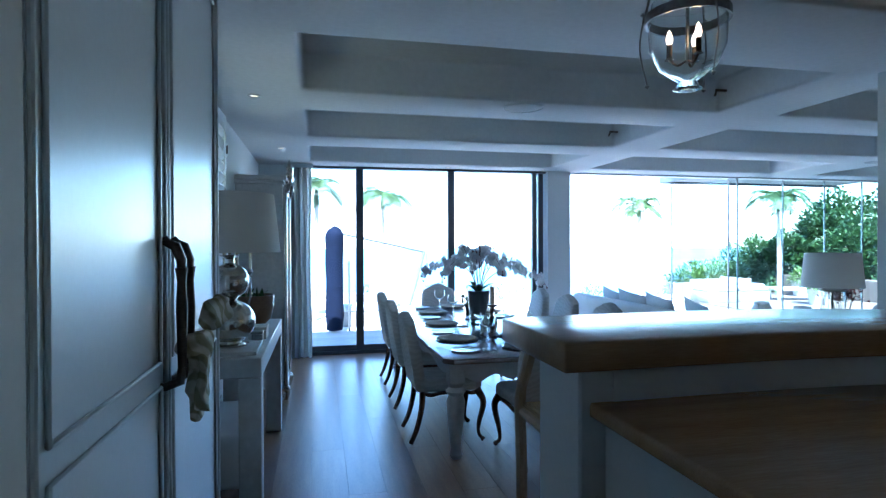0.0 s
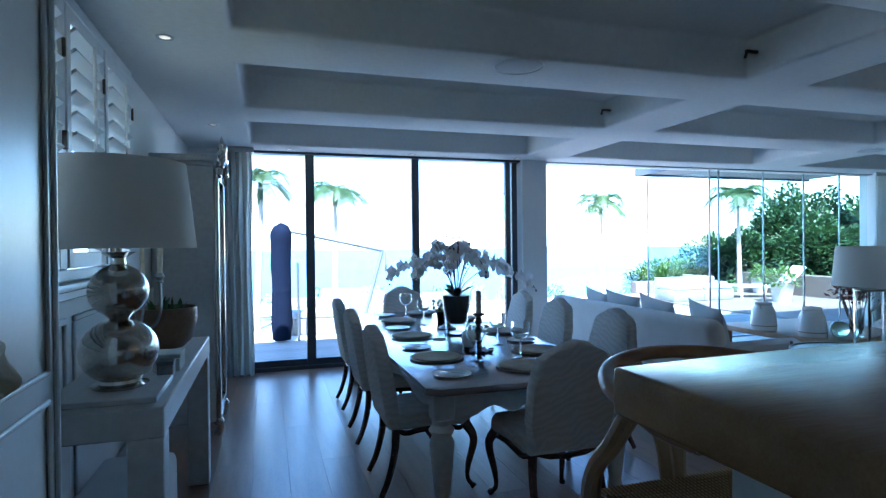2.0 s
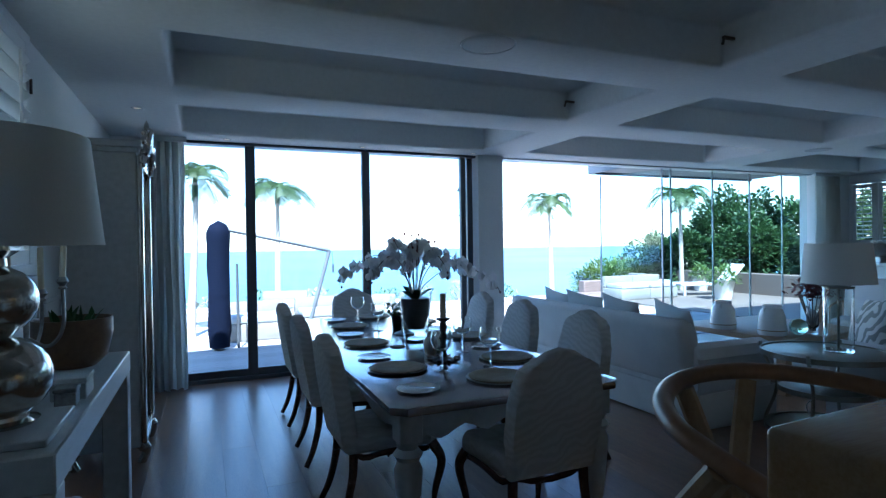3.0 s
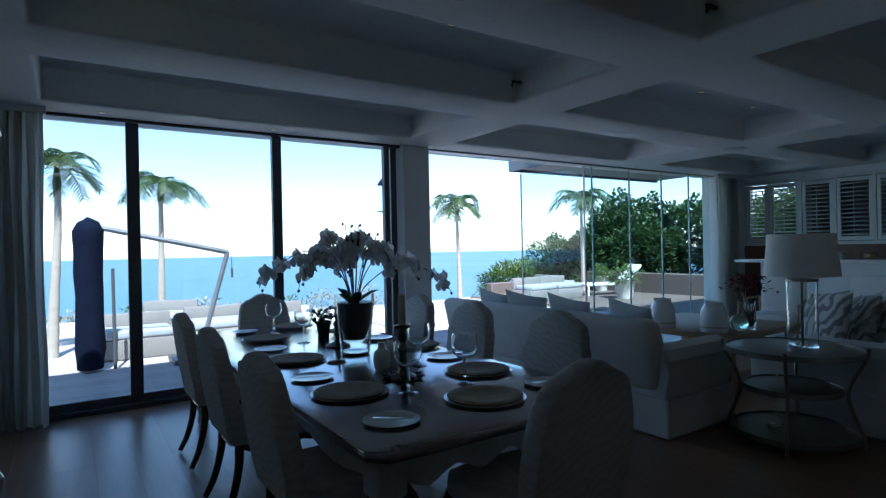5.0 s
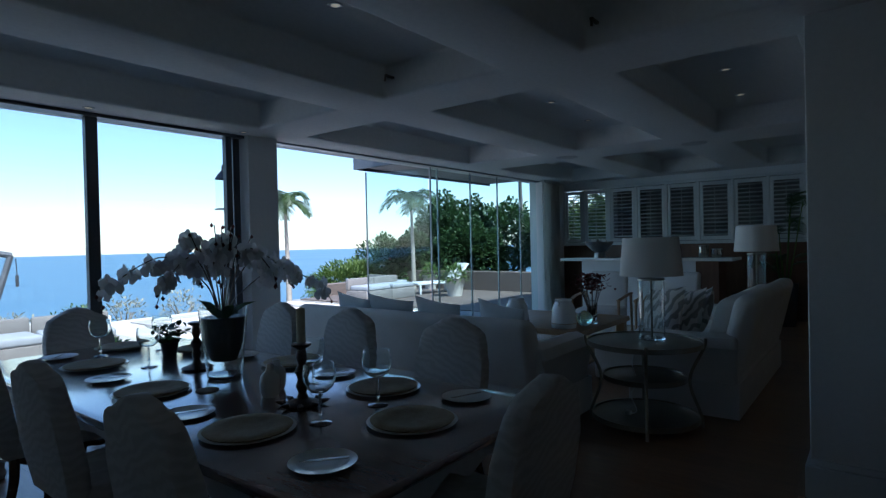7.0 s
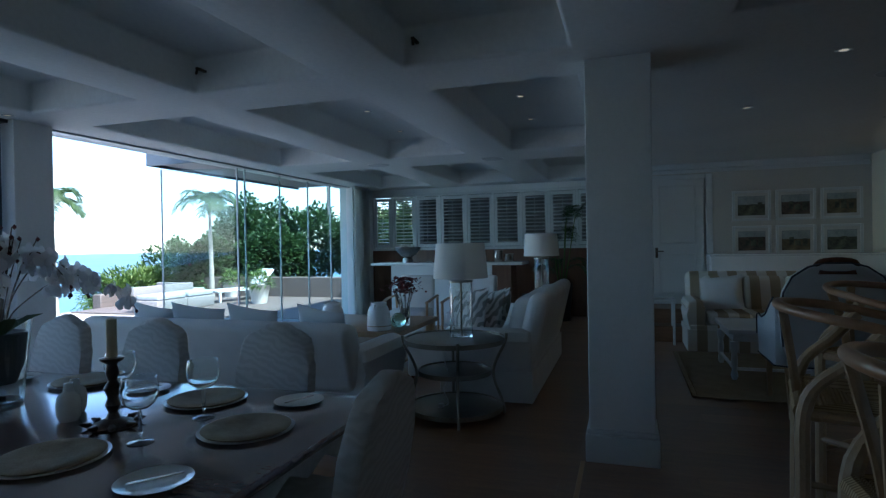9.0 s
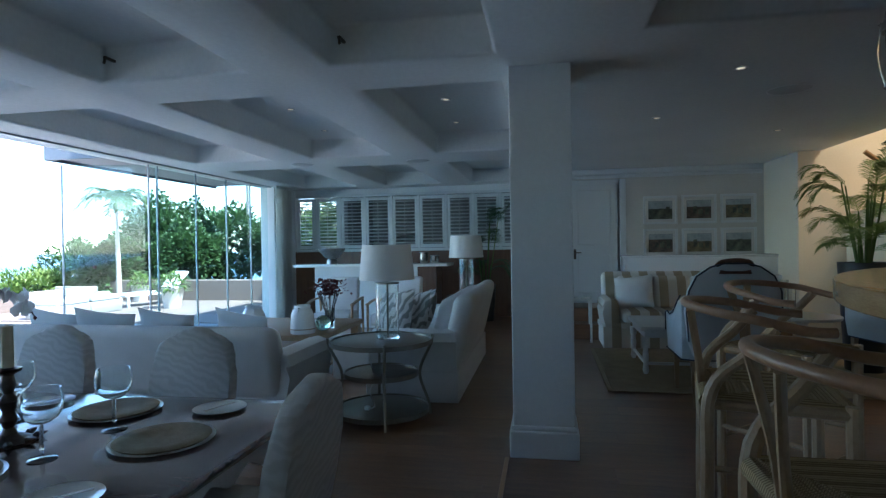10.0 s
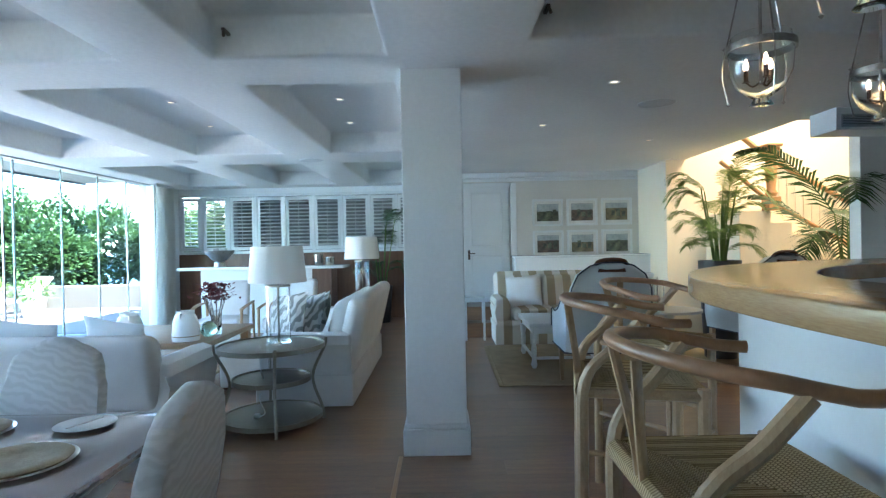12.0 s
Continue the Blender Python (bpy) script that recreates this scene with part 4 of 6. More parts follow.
part("bowl", lathe([(0.005, 0.128), (0.032, 0.133), (0.055, 0.152), (0.067, 0.182), (0.068, 0.212), (0.061, 0.25), (0.059, 0.25), (0.0662, 0.212), (0.0652, 0.183), (0.0535, 0.154), (0.031, 0.1355), (0, 0.131)], 28), GLASS, wg)
part("stem", lathe([(0.008, 0.008), (0.0055, 0.03), (0.01, 0.042), (0.0055, 0.055), (0.009, 0.075), (0.0055, 0.09), (0.008, 0.11), (0.005, 0.128)], 14), GLASS, wg)
part("foot", lathe([(0, 0), (0.047, 0), (0.047, 0.003), (0.01, 0.008), (0, 0.009)], 28), GLASS, wg)
for x, y in ((1.985, 4.92), (2.03, 5.434), (1.787, 6.711), (2.134, 7.258), (1.774, 7.406)):
    copy_thing(wg, pose(x, y, 0.757))
ct = thing("coaster", "round woven natural coaster", "coaster", 1.68, 5.84, 0.757)
part("disc", lathe([(0, 0), (0.055, 0), (0.058, 0.005), (0.05, 0.009), (0, 0.008)], 24), LINENMAT, ct)
cs = thing("candlestick", "cast bronze candlestick holding an ivory candle", "candlestick", 1.79, 5.21, 0.757)
part("stick", lathe([(0, 0), (0.085, 0), (0.09, 0.01), (0.06, 0.022), (0.028, 0.035), (0.018, 0.06), (0.03, 0.09), (0.02, 0.12), (0.034, 0.16), (0.016, 0.19), (0.026, 0.22), (0.02, 0.26), (0.045, 0.275), (0.046, 0.285), (0.02, 0.29), (0, 0.29)], 20), BRONZE, cs)
for k in range(8):
    a = k * math.pi / 4
    part("leaf_ornament", moved(lathe([(0, -0.02), (0.016, 0), (0.008, 0.025), (0, 0.04)], 7), Matrix.Translation((0.085 * math.cos(a), 0.085 * math.sin(a), 0.014)) @ Matrix.Rotation(a, 4, "Z") @ Matrix.Rotation(radians(75), 4, "Y")), BRONZE, cs)
part("candle", lathe([(0, 0.288), (0.021, 0.288), (0.02, 0.445), (0.006, 0.45), (0, 0.455)], 16), WAX, cs, "ivory candle")
c2 = thing("candlestick", "cast bronze candlestick without a candle", "candlestick", 1.93, 6.40, 0.757)
part("stick", lathe([(0, 0), (0.085, 0), (0.09, 0.01), (0.06, 0.022), (0.028, 0.035), (0.018, 0.06), (0.03, 0.09), (0.02, 0.12), (0.034, 0.16), (0.016, 0.19), (0.026, 0.22), (0.02, 0.26), (0.045, 0.275), (0.046, 0.285), (0.02, 0.29), (0, 0.29)], 20), BRONZE, c2)
tp = thing("table_plant", "small leafy green plant in a dark pot on the table", "plant", 2.06, 7.0, 0.757)
part("pot", lathe([(0, 0), (0.045, 0), (0.06, 0.09), (0.055, 0.09), (0.05, 0.07), (0, 0.07)], 20), BLACKPOT, tp)
rnd = random.Random(52)
tagged(part("leaves", blades([((rnd.gauss(0, 0.05), rnd.gauss(0, 0.05), rnd.uniform(0.08, 0.22)), (rnd.uniform(-1, 1), rnd.uniform(-1, 1), rnd.uniform(-0.1, 1))) for _ in range(90)], 0.06, 0.04, 0.3, 8), DARKLEAF, tp, "", 0), kind="stuff")
for x, y, h in ((1.80, 5.47, 0.16), (1.90, 5.56, 0.15)):
    j = thing("bud_vase", "small white ceramic bud vase", "vase", x, y, 0.757, 0, "bud vases on the table")
    part("body", lathe([(0, 0), (0.036, 0), (0.046, 0.02), (0.05, 0.07), (0.044, 0.105), (0.022, 0.125), (0.018, h), (0.015, h), (0.018, 0.125), (0, 0.12)], 22), CHINA, j)

vase = thing("orchid_vase", "white orchids growing in a tall glass vase with a dark pot", "flowers", 1.905, 6.05, 0.757)
part("glass", lathe([(0, 0), (0.085, 0), (0.095, 0.01), (0.135, 0.40), (0.131, 0.40), (0.092, 0.02), (0, 0.014)], 32), GLASS, vase)
part("inner_pot", lathe([(0, 0.1), (0.07, 0.1), (0.105, 0.2), (0.118, 0.34), (0.11, 0.345), (0, 0.33)], 26), BLACKPOT, vase, "dark inner pot with moss")
rnd = random.Random(21)
stems, fl, buds = [], [], []
for k, (a, reach, h) in enumerate(((2.75, 0.56, 0.66), (2.3, 0.34, 0.76), (1.0, 0.25, 0.78), (0.2, 0.5, 0.66), (-0.15, 0.66, 0.57), (4.3, 0.24, 0.72), (5.2, 0.36, 0.7), (3.5, 0.4, 0.66), (1.6, 0.3, 0.7))):
    dx, dy = math.cos(a), math.sin(a) * 0.7
    pts = curve([(0.02 * dx, 0.02 * dy, 0.32), (0.09 * dx, 0.09 * dy, h * 0.8), (reach * 0.55 * dx, reach * 0.55 * dy, h + 0.03), (reach * dx, reach * dy, h - 0.1), (reach * 1.12 * dx, reach * 1.12 * dy, h - 0.2)], 8)
    stems.append(tube(pts, [0.005 - 0.003 * i / len(pts) for i in range(len(pts))], 5))
    for i in range(13, len(pts) - 6, 2):
        fl.append((pts[i] + Vector((rnd.uniform(-.02, .02), rnd.uniform(-.02, .02), -0.015)), rnd))
    for i in range(len(pts) - 6, len(pts), 2):
        buds.append(moved(lathe([(0, -0.014), (0.011, 0), (0, 0.014)], 8), Matrix.Translation(pts[i] + Vector((rnd.uniform(-.02, .02), rnd.uniform(-.02, .02), rnd.uniform(-.03, .01))))))
for k in range(7):
    a = rnd.uniform(0, 6.28)
    p = curve([(0, 0, 0.32), (0.08 * math.cos(a), 0.08 * math.sin(a), 0.6), (0.16 * math.cos(a), 0.16 * math.sin(a), rnd.uniform(0.75, 0.86))], 5)
    stems.append(tube(p, 0.003, 5))
    for i in (-1, -3, -4):
        buds.append(moved(lathe([(0, -0.014), (0.011, 0), (0, 0.014)], 8), Matrix.Translation(p[i] + Vector((rnd.uniform(-.02, .02), 0, 0)))))
for b in stems:
    part("stem", b, BRONZE, vase)
for b in buds:
    part("bud", b, REDPETAL, vase)


def orchid(c, rnd):
    face = Vector((rnd.uniform(-1, 1), rnd.uniform(-1, 0.4), rnd.uniform(-0.2, 0.3))).normalized()
    q = face.to_track_quat("Z", "Y").to_matrix().to_4x4()
    bm = bmesh.new()
    for a, ln, wd in ((0, 0.042, 0.058), (math.pi, 0.042, 0.058), (1.57, 0.04, 0.036), (3.9, 0.04, 0.034), (5.5, 0.04, 0.034)):
        d, s = Vector((math.cos(a), math.sin(a), 0)), Vector((-math.sin(a), math.cos(a), 0))
        v = [bm.verts.new(x) for x in (Vector((0, 0, 0)), d * ln * 0.55 + s * wd / 2 + Vector((0, 0, .006)), d * ln * 1.1 + s * wd * .2 + Vector((0, 0, -.004)), d * ln * 1.1 - s * wd * .2 + Vector((0, 0, -.004)), d * ln * 0.55 - s * wd / 2 + Vector((0, 0, .006)))]
        bm.faces.new(v)
    return moved(bm, Matrix.Translation(c) @ q)


blooms = []
for c, r in fl:
    for k in range(3):
        blooms.append(orchid(c + Vector((r.uniform(-.035, .035), r.uniform(-.03, .03), r.uniform(-.04, .03))), r))
tagged(part("bloom_spray", join(*blooms), PETAL, vase, "white orchid blooms", 0), kind="stuff")
part("leaves", blades([((0, 0, 0.32), (math.cos(k * 0.9), math.sin(k * 0.9), 1.1)) for k in range(7)], 0.24, 0.06, 0.35, 3), DARKLEAF, vase, "dark strap leaves", 0)


# ---- sofas ----
def sofa(name, label, x, y, rz, length, high, cloth, pillows=()):
    """A skirted sofa; the front looks along local +y."""
    s = thing(name, label, "sofa", x, y, 0, rz)
    h = length / 2
    part("base", soft(-h + 0.02, h - 0.02, -0.4, 0.46, 0.02, 0.36, 0.02, 3, 0.004), cloth, s)
    bm = box(-h + 0.05, h - 0.05, -0.1, 0.1, 0.3, high, 0.09, 4)
    for v in bm.verts:
        v.co.y += -0.32 - 0.24 * (v.co.z - 0.36)
    part("backrest", wrinkle(bm, 0.005, 3), cloth, s)
    n = 3 if length > 2 else 2
    w = (length - 0.5) / n
    for k in range(n):
        a = -h + 0.25 + k * w
        part("seat_cushion", soft(a + 0.005, a + w - 0.005, -0.28, 0.5, 0.362, 0.52, 0.05), cloth, s)
        bc = soft(a + 0.005, a + w - 0.005, -0.1, 0.1, 0.5, high - 0.06, 0.07)
        for v in bc.verts:
            v.co.y += -0.18 - 0.28 * (v.co.z - 0.5)
        part("back_cushion", bc, cloth, s)
    for sx in (-1, 1):
        ol = [(-0.1, 0.1), (0.1, 0.1), (0.1, 0.5), (0.14, 0.58), (0.11, 0.66), (0.03, 0.69), (-0.06, 0.67), (-0.1, 0.58)]
        a = upright(ol, -0.4, 0.44, 0.035, 3)
        part("arm", moved(wrinkle(a, 0.004, 5), Matrix.Translation((sx * (h - 0.12), 0, 0)) @ Matrix.Diagonal((sx, 1, 1, 1))), cloth, s)
    part("skirt", join(box(-h, h, 0.462, 0.475, 0.012, 0.3, 0.004), box(-h, h, -0.415, -0.402, 0.012, 0.3, 0.004), box(-h - 0.012, -h, -0.415, 0.475, 0.012, 0.3, 0.004), box(h, h + 0.012, -0.415, 0.475, 0.012, 0.3, 0.004)), cloth, s)
    for sx in (-1, 1):
        for yy in (-0.34, 0.4):
            part("foot", lathe([(0, 0), (0.02, 0), (0.03, 0.03), (0, 0.03)], 10, (sx * (h - 0.1), yy, 0)), DARKWOOD, s)
    return s


def throw_pillow(x, y, z, rz, size, cloth, label, lean=-22):
    p = thing("throw_pillow", label, "pillow", x, y, z, rz, "throw pillows")
    part("cover", moved(pillow(size, size * 0.95, 0.17), Matrix.Translation((0, 0, size * 0.46)) @ Matrix.Rotation(radians(lean), 4, "X") @ Matrix.Rotation(radians(8), 4, "Y")), cloth, p, "", 60)


sofa("sofa", "long white linen sofa turned away from the dining table", 4.36, 6.55, -90, 2.85, 0.89, SOFACLOTH)
for y in (5.65, 6.35, 6.95, 7.45):
    throw_pillow(4.26, y, 0.50, -90 + (y * 17 % 24 - 12), 0.52, ARMCLOTH, "pale grey throw pillow leaning on the white sofa", 18)
sofa("sofa", "white linen roll-back sofa with patterned pillows", 6.35, 4.42, 0, 2.4, 1.02, SOFACLOTH)
for x, y, rz, size in ((5.46, 4.70, 52, 0.56), (5.66, 4.52, 34, 0.54), (6.05, 4.50, 20, 0.52)):
    throw_pillow(x, y, 0.52, rz, size, IKAT, "grey and white ikat throw pillow on the white sofa", 18)
sofa("striped_sofa", "beige and white striped sofa by the piano", 8.6, 1.35, 90, 2.1, 1.03, STRIPECLOTH)
throw_pillow(8.45, 1.95, 0.51, 70, 0.55, SOFACLOTH, "plain white throw pillow on the striped sofa", 30)
othr = thing("ottoman", "white linen cube ottoman between the sofas", "ottoman", 6.1, 5.3, 0)
part("body", soft(-0.25, 0.25, -0.22, 0.22, 0.02, 0.36, 0.03), SOFACLOTH, othr)
part("cushion", soft(-0.255, 0.255, -0.225, 0.225, 0.361, 0.46, 0.04), SOFACLOTH, othr)
for sx in (-1, 1):
    for sy2 in (-1, 1):
        part("foot", lathe([(0, 0), (0.02, 0), (0.025, 0.03), (0, 0.03)], 8, (sx * 0.2, sy2 * 0.17, 0)), DARKWOOD, othr)

# ---- round tiered side table and its lamp ----
rt = thing("side_table", "round three-tier side table in champagne metal and glass", "table", 4.70, 4.61, 0)
for z, r, nm in ((0.06, 0.40, "lower_shelf"), (0.37, 0.31, "middle_shelf"), (0.645, 0.43, "tabletop")):
    part(nm, lathe([(0, z), (r - 0.01, z), (r, z + 0.004), (r, z + 0.02), (r - 0.01, z + 0.024), (0, z + 0.024)], 44), CHAMPAGNE, rt)
    part("rim", lathe([(r + 0.001, z - 0.006), (r + 0.012, z - 0.006), (r + 0.012, z + 0.034), (r + 0.001, z + 0.034), (r + 0.001, z - 0.006)], 44), CHAMPAGNE, rt)
for k in range(4):
    a = radians(200 + 90 * k)
    c, s = math.cos(a), math.sin(a)
    f = curve([(0.425 * c, 0.425 * s, 0.0), (0.415 * c, 0.415 * s, 0.1), (0.335 * c, 0.335 * s, 0.37), (0.44 * c, 0.44 * s, 0.62), (0.455 * c, 0.455 * s, 0.70)], 6)
    part("leg", tube(f, 0.013, 8), CHAMPAGNE, rt)


def glass_lamp(x, y, z, k, label):
    g = thing("glass_lamp", label, "lamp", x, y, z)
    part("glass_column", lathe([(0, 0), (0.105 * k, 0), (0.105 * k, 0.5 * k), (0.1 * k, 0.5 * k), (0.1 * k, 0.015), (0, 0.015)], 32), GLASS, g)
    part("stem", tube([(0, 0, 0.016), (0, 0, 0.8 * k)], 0.009, 8), CHAMPAGNE, g)
    part("cap", lathe([(0, 0.5 * k), (0.11 * k, 0.5 * k), (0.11 * k, 0.515 * k), (0, 0.52 * k)], 32), CHAMPAGNE, g)
    shaded(g, 0.255 * k, 0.225 * k, 0.54 * k, 0.86 * k)


glass_lamp(4.80, 4.575, 0.67, 0.96, "clear glass column lamp with an ivory drum shade")
cord = thing("extension_lead", "white extension lead hanging below the side table", "cord", 4.62, 4.65, 0.0)
part("cord", tube(curve([(0.05, 0, 0.64), (0.0, 0.03, 0.5), (0.02, 0.0, 0.34), (-0.04, 0.03, 0.25), (0.0, 0.0, 0.12), (-0.03, 0.05, 0.09)], 6), 0.005, 6), SATIN, cord)
part("switch", box(-0.012, 0.028, -0.015, 0.03, 0.30, 0.35, 0.006), SATIN, cord)
part("plug", box(-0.055, -0.01, 0.03, 0.08, 0.086, 0.12, 0.008), SATIN, cord)

# ---- coffee table with jars and flowers ----
cf = thing("coffee_table", "square pale wooden coffee table", "table", 6.2, 6.2, 0)
part("tabletop", box(-0.7, 0.7, -0.7, 0.7, 0.5, 0.56, 0.01, 2), STOOLWOOD, cf)
part("shelf", box(-0.6, 0.6, -0.6, 0.6, 0.14, 0.17, 0.006), STOOLWOOD, cf)
for x in (-0.62, 0.62):
    for y in (-0.62, 0.62):
        part("leg", box(x - 0.05, x + 0.05, y - 0.05, y + 0.05, 0, 0.499, 0.006), STOOLWOOD, cf)
jar = thing("ceramic_jar", "white glazed ceramic jar with a narrow neck", "jar", 5.68, 5.78, 0.561, 0, "white jars on the coffee table")
part("body", lathe([(0, 0), (0.13, 0), (0.135, 0.05), (0.12, 0.2), (0.1, 0.25), (0.085, 0.27), (0.09, 0.3), (0.082, 0.3), (0.08, 0.27), (0, 0.25)], 30), CHINA, jar)
part("band", lathe([(0.136, 0.045), (0.139, 0.05), (0.136, 0.055), (0.136, 0.045)], 30), LINENMAT, jar)
for hx in (-1, 1):
    part("lug", tube([(hx * 0.09, 0, 0.27), (hx * 0.12, 0, 0.275), (hx * 0.118, 0, 0.235)], 0.009, 7), CHINA, jar)
copy_thing(jar, pose(5.62, 6.32, 0.561, 0, 0, 30))
gb = thing("glass_float", "round green glass float ball on the coffee table", "ornament", 5.85, 5.62, 0.561)
part("ball", lathe([(0.085 * math.sin(math.pi * k / 16), 0.085 - 0.085 * math.cos(math.pi * k / 16)) for k in range(17)], 24), GREENGLASS, gb)
fv = thing("flower_vase", "glass vase of dried dark red flowers", "flowers", 6.08, 5.63, 0.561)
part("vase", lathe([(0, 0), (0.05, 0), (0.055, 0.1), (0.06, 0.28), (0.056, 0.28), (0.05, 0.1), (0, 0.02)], 22), GLASS, fv)
rnd = random.Random(31)
part("stems", join(*[tube([(rnd.uniform(-.02, .02), rnd.uniform(-.02, .02), 0.03), (rnd.uniform(-.14, .14), rnd.uniform(-.14, .14), 0.42)], 0.004, 5) for _ in range(14)]), BRONZE, fv)
heads = [((rnd.gauss(0, .075), rnd.gauss(0, .075), rnd.uniform(.36, .54)), (rnd.uniform(-1, 1), rnd.uniform(-1, 1), rnd.uniform(-.2, 1))) for _ in range(320)]
tagged(part("flower_head", blades(heads, 0.06, 0.03, 0.2, 6), REDPETAL, fv, "dark red dried flower heads", 0), kind="stuff")


# ---- lounge chairs, island, far lamp ----
def lounge_chair(x, y, rz):
    c = thing("lounge_chair", "white upholstered chair with pale open wooden arms", "chair", x, y, 0, rz, "lounge chairs")
    part("seat", soft(-0.3, 0.3, -0.3, 0.32, 0.32, 0.5, 0.05), SOFACLOTH, c)
    b = soft(-0.29, 0.29, -0.07, 0.07, 0.4, 1.0, 0.05)
    for v in b.verts:
        v.co.y += -0.28 - 0.22 * (v.co.z - 0.4)
    part("backrest", b, SOFACLOTH, c)
    for sx in (-1, 1):
        part("armrest", tube(curve([(sx * 0.34, -0.36, 0.68), (sx * 0.36, 0.0, 0.67), (sx * 0.34, 0.32, 0.63)], 5), 0.028, 8, 0.6), STOOLWOOD, c)
        part("leg", tube([(sx * 0.34, 0.3, 0.64), (sx * 0.33, 0.33, 0.0)], [0.022, 0.016], 8), STOOLWOOD, c)
        part("leg", tube([(sx * 0.34, -0.34, 0.68), (sx * 0.33, -0.42, 0.0)], [0.022, 0.016], 8), STOOLWOOD, c)
    return c


lc = lounge_chair(8.1, 6.35, 95)
copy_thing(lc, pose(8.15, 5.4, 0, 0, 0, 85))
isl = thing("bar_island", "white drinks counter with an overhanging pale stone top", "counter", 10.0, 6.3, 0)
part("worktop", box(-0.35, 0.35, -1.42, 1.45, 1.11, 1.16, 0.008, 2), CHINA, isl)
part("body", box(-0.2, 0.25, -0.85, 1.1, 0.0, 1.109, 0.006), SATIN, isl)
part("end_panel", box(-0.24, 0.27, -1.2, -0.86, 0.0, 1.109, 0.006), PANELWOOD, isl)
bowl = thing("pedestal_bowl", "wide grey pedestal bowl on the drinks counter", "bowl", 9.9, 7.1, 1.161)
part("bowl", lathe([(0, 0), (0.1, 0), (0.09, 0.08), (0.06, 0.1), (0.13, 0.13), (0.24, 0.25), (0.25, 0.29), (0.235, 0.29), (0.12, 0.16), (0, 0.14)], 32), PEWTER, bowl)
part("fruit", join(*[lathe([(0.04 * math.sin(math.pi * k / 8), 0.3 - 0.04 * math.cos(math.pi * k / 8)) for k in range(9)], 10, (dx, dy, 0.0)) for dx, dy in ((0.1, 0), (-0.08, 0.08), (0, -0.1), (0.02, 0.05))]), PAPER, bowl)
for x, y, h, mt, lb in ((9.85, 6.3, 0.1, CHINA, "small white dish on the drinks counter"), (9.9, 5.35, 0.2, SILVER, "silver ice bucket on the drinks counter"), (9.85, 5.15, 0.14, SILVER, "silver jug on the drinks counter"), (9.9, 5.9, 0.09, TERRA, "small brown pot on the drinks counter")):
    o = thing("vessel", lb, "vessel", x, y, 1.161)
    part("body", lathe([(0, 0), (0.06, 0), (0.085, h * 0.4), (0.075, h * 0.85), (0.085, h), (0.078, h), (0.07, h * 0.85), (0, h * 0.7)], 20), mt, o)
    part("lip", lathe([(0.086, h - 0.01), (0.092, h), (0.086, h + 0.004), (0.08, h), (0.086, h - 0.01)], 20), mt, o)
ft = thing("side_table", "dark wooden pedestal table behind the sofa", "table", 8.6, 4.4, 0)
part("tabletop", lathe([(0, 0.68), (0.3, 0.68), (0.31, 0.69), (0.31, 0.71), (0, 0.72)], 30), DARKWOOD, ft)
part("pedestal", lathe([(0, 0), (0.2, 0), (0.19, 0.03), (0.05, 0.08), (0.04, 0.4), (0.07, 0.6), (0.1, 0.68), (0, 0.68)], 24), DARKWOOD, ft)
glass_lamp(8.6, 4.4, 0.721, 1.05, "clear glass lamp with an ivory shade behind the sofa")


# ---- feathery potted palms indoors ----
def potted_palm(x, y, pot_h, pot_r, stems, reach, high, seed, leafmat, label, leaf=0.21, width=0.012):
    p = thing("potted_palm", label, "plant", x, y, 0)
    part("pot", lathe([(0, 0), (pot_r * 0.75, 0), (pot_r, pot_h), (pot_r * 0.92, pot_h), (pot_r * 0.86, pot_h - 0.05), (0, pot_h - 0.05)], 26), BLACKPOT, p)
    rnd = random.Random(seed)
    bm, canes = bmesh.new(), []
    for k in range(stems):
        a = 2 * math.pi * k / stems + rnd.uniform(-.3, .3)
        b = Vector((0.06 * math.cos(a), 0.06 * math.sin(a), pot_h - 0.05))
        h = rnd.uniform(0.1, 1.0) * (high - pot_h) * 0.7
        top = b + Vector((0.16 * math.cos(a) * h, 0.16 * math.sin(a) * h, h + 0.05))
        canes.append(tube([b, (b + top) / 2, top], [0.012, 0.010, 0.007], 6))
        frond(bm, top, (math.cos(a), math.sin(a), 0), reach * rnd.uniform(0.7, 1.1), leaf, width, rnd.uniform(0.7, 1.3), 30, rnd, rnd.uniform(0.7, 1.7))
    part("cane_clump", join(*canes), SUNLEAF, p)
    tagged(part("fronds", bm, leafmat, p, "feathered green fronds", 0), kind="stuff")


potted_palm(7.0, -0.30, 1.22, 0.25, 28, 0.55, 2.6, 3, INDOORLEAF, "feathery areca palm in a tall black planter", 0.19, 0.012)
potted_palm(6.35, -1.45, 1.0, 0.22, 8, 1.2, 2.6, 9, DARKLEAF, "arching kentia palm in a black planter by the stairs", 0.36, 0.03)
potted_palm(10.9, 4.35, 0.7, 0.2, 12, 0.6, 2.6, 14, DARKLEAF, "dark parlour palm in a black pot by the shutters")


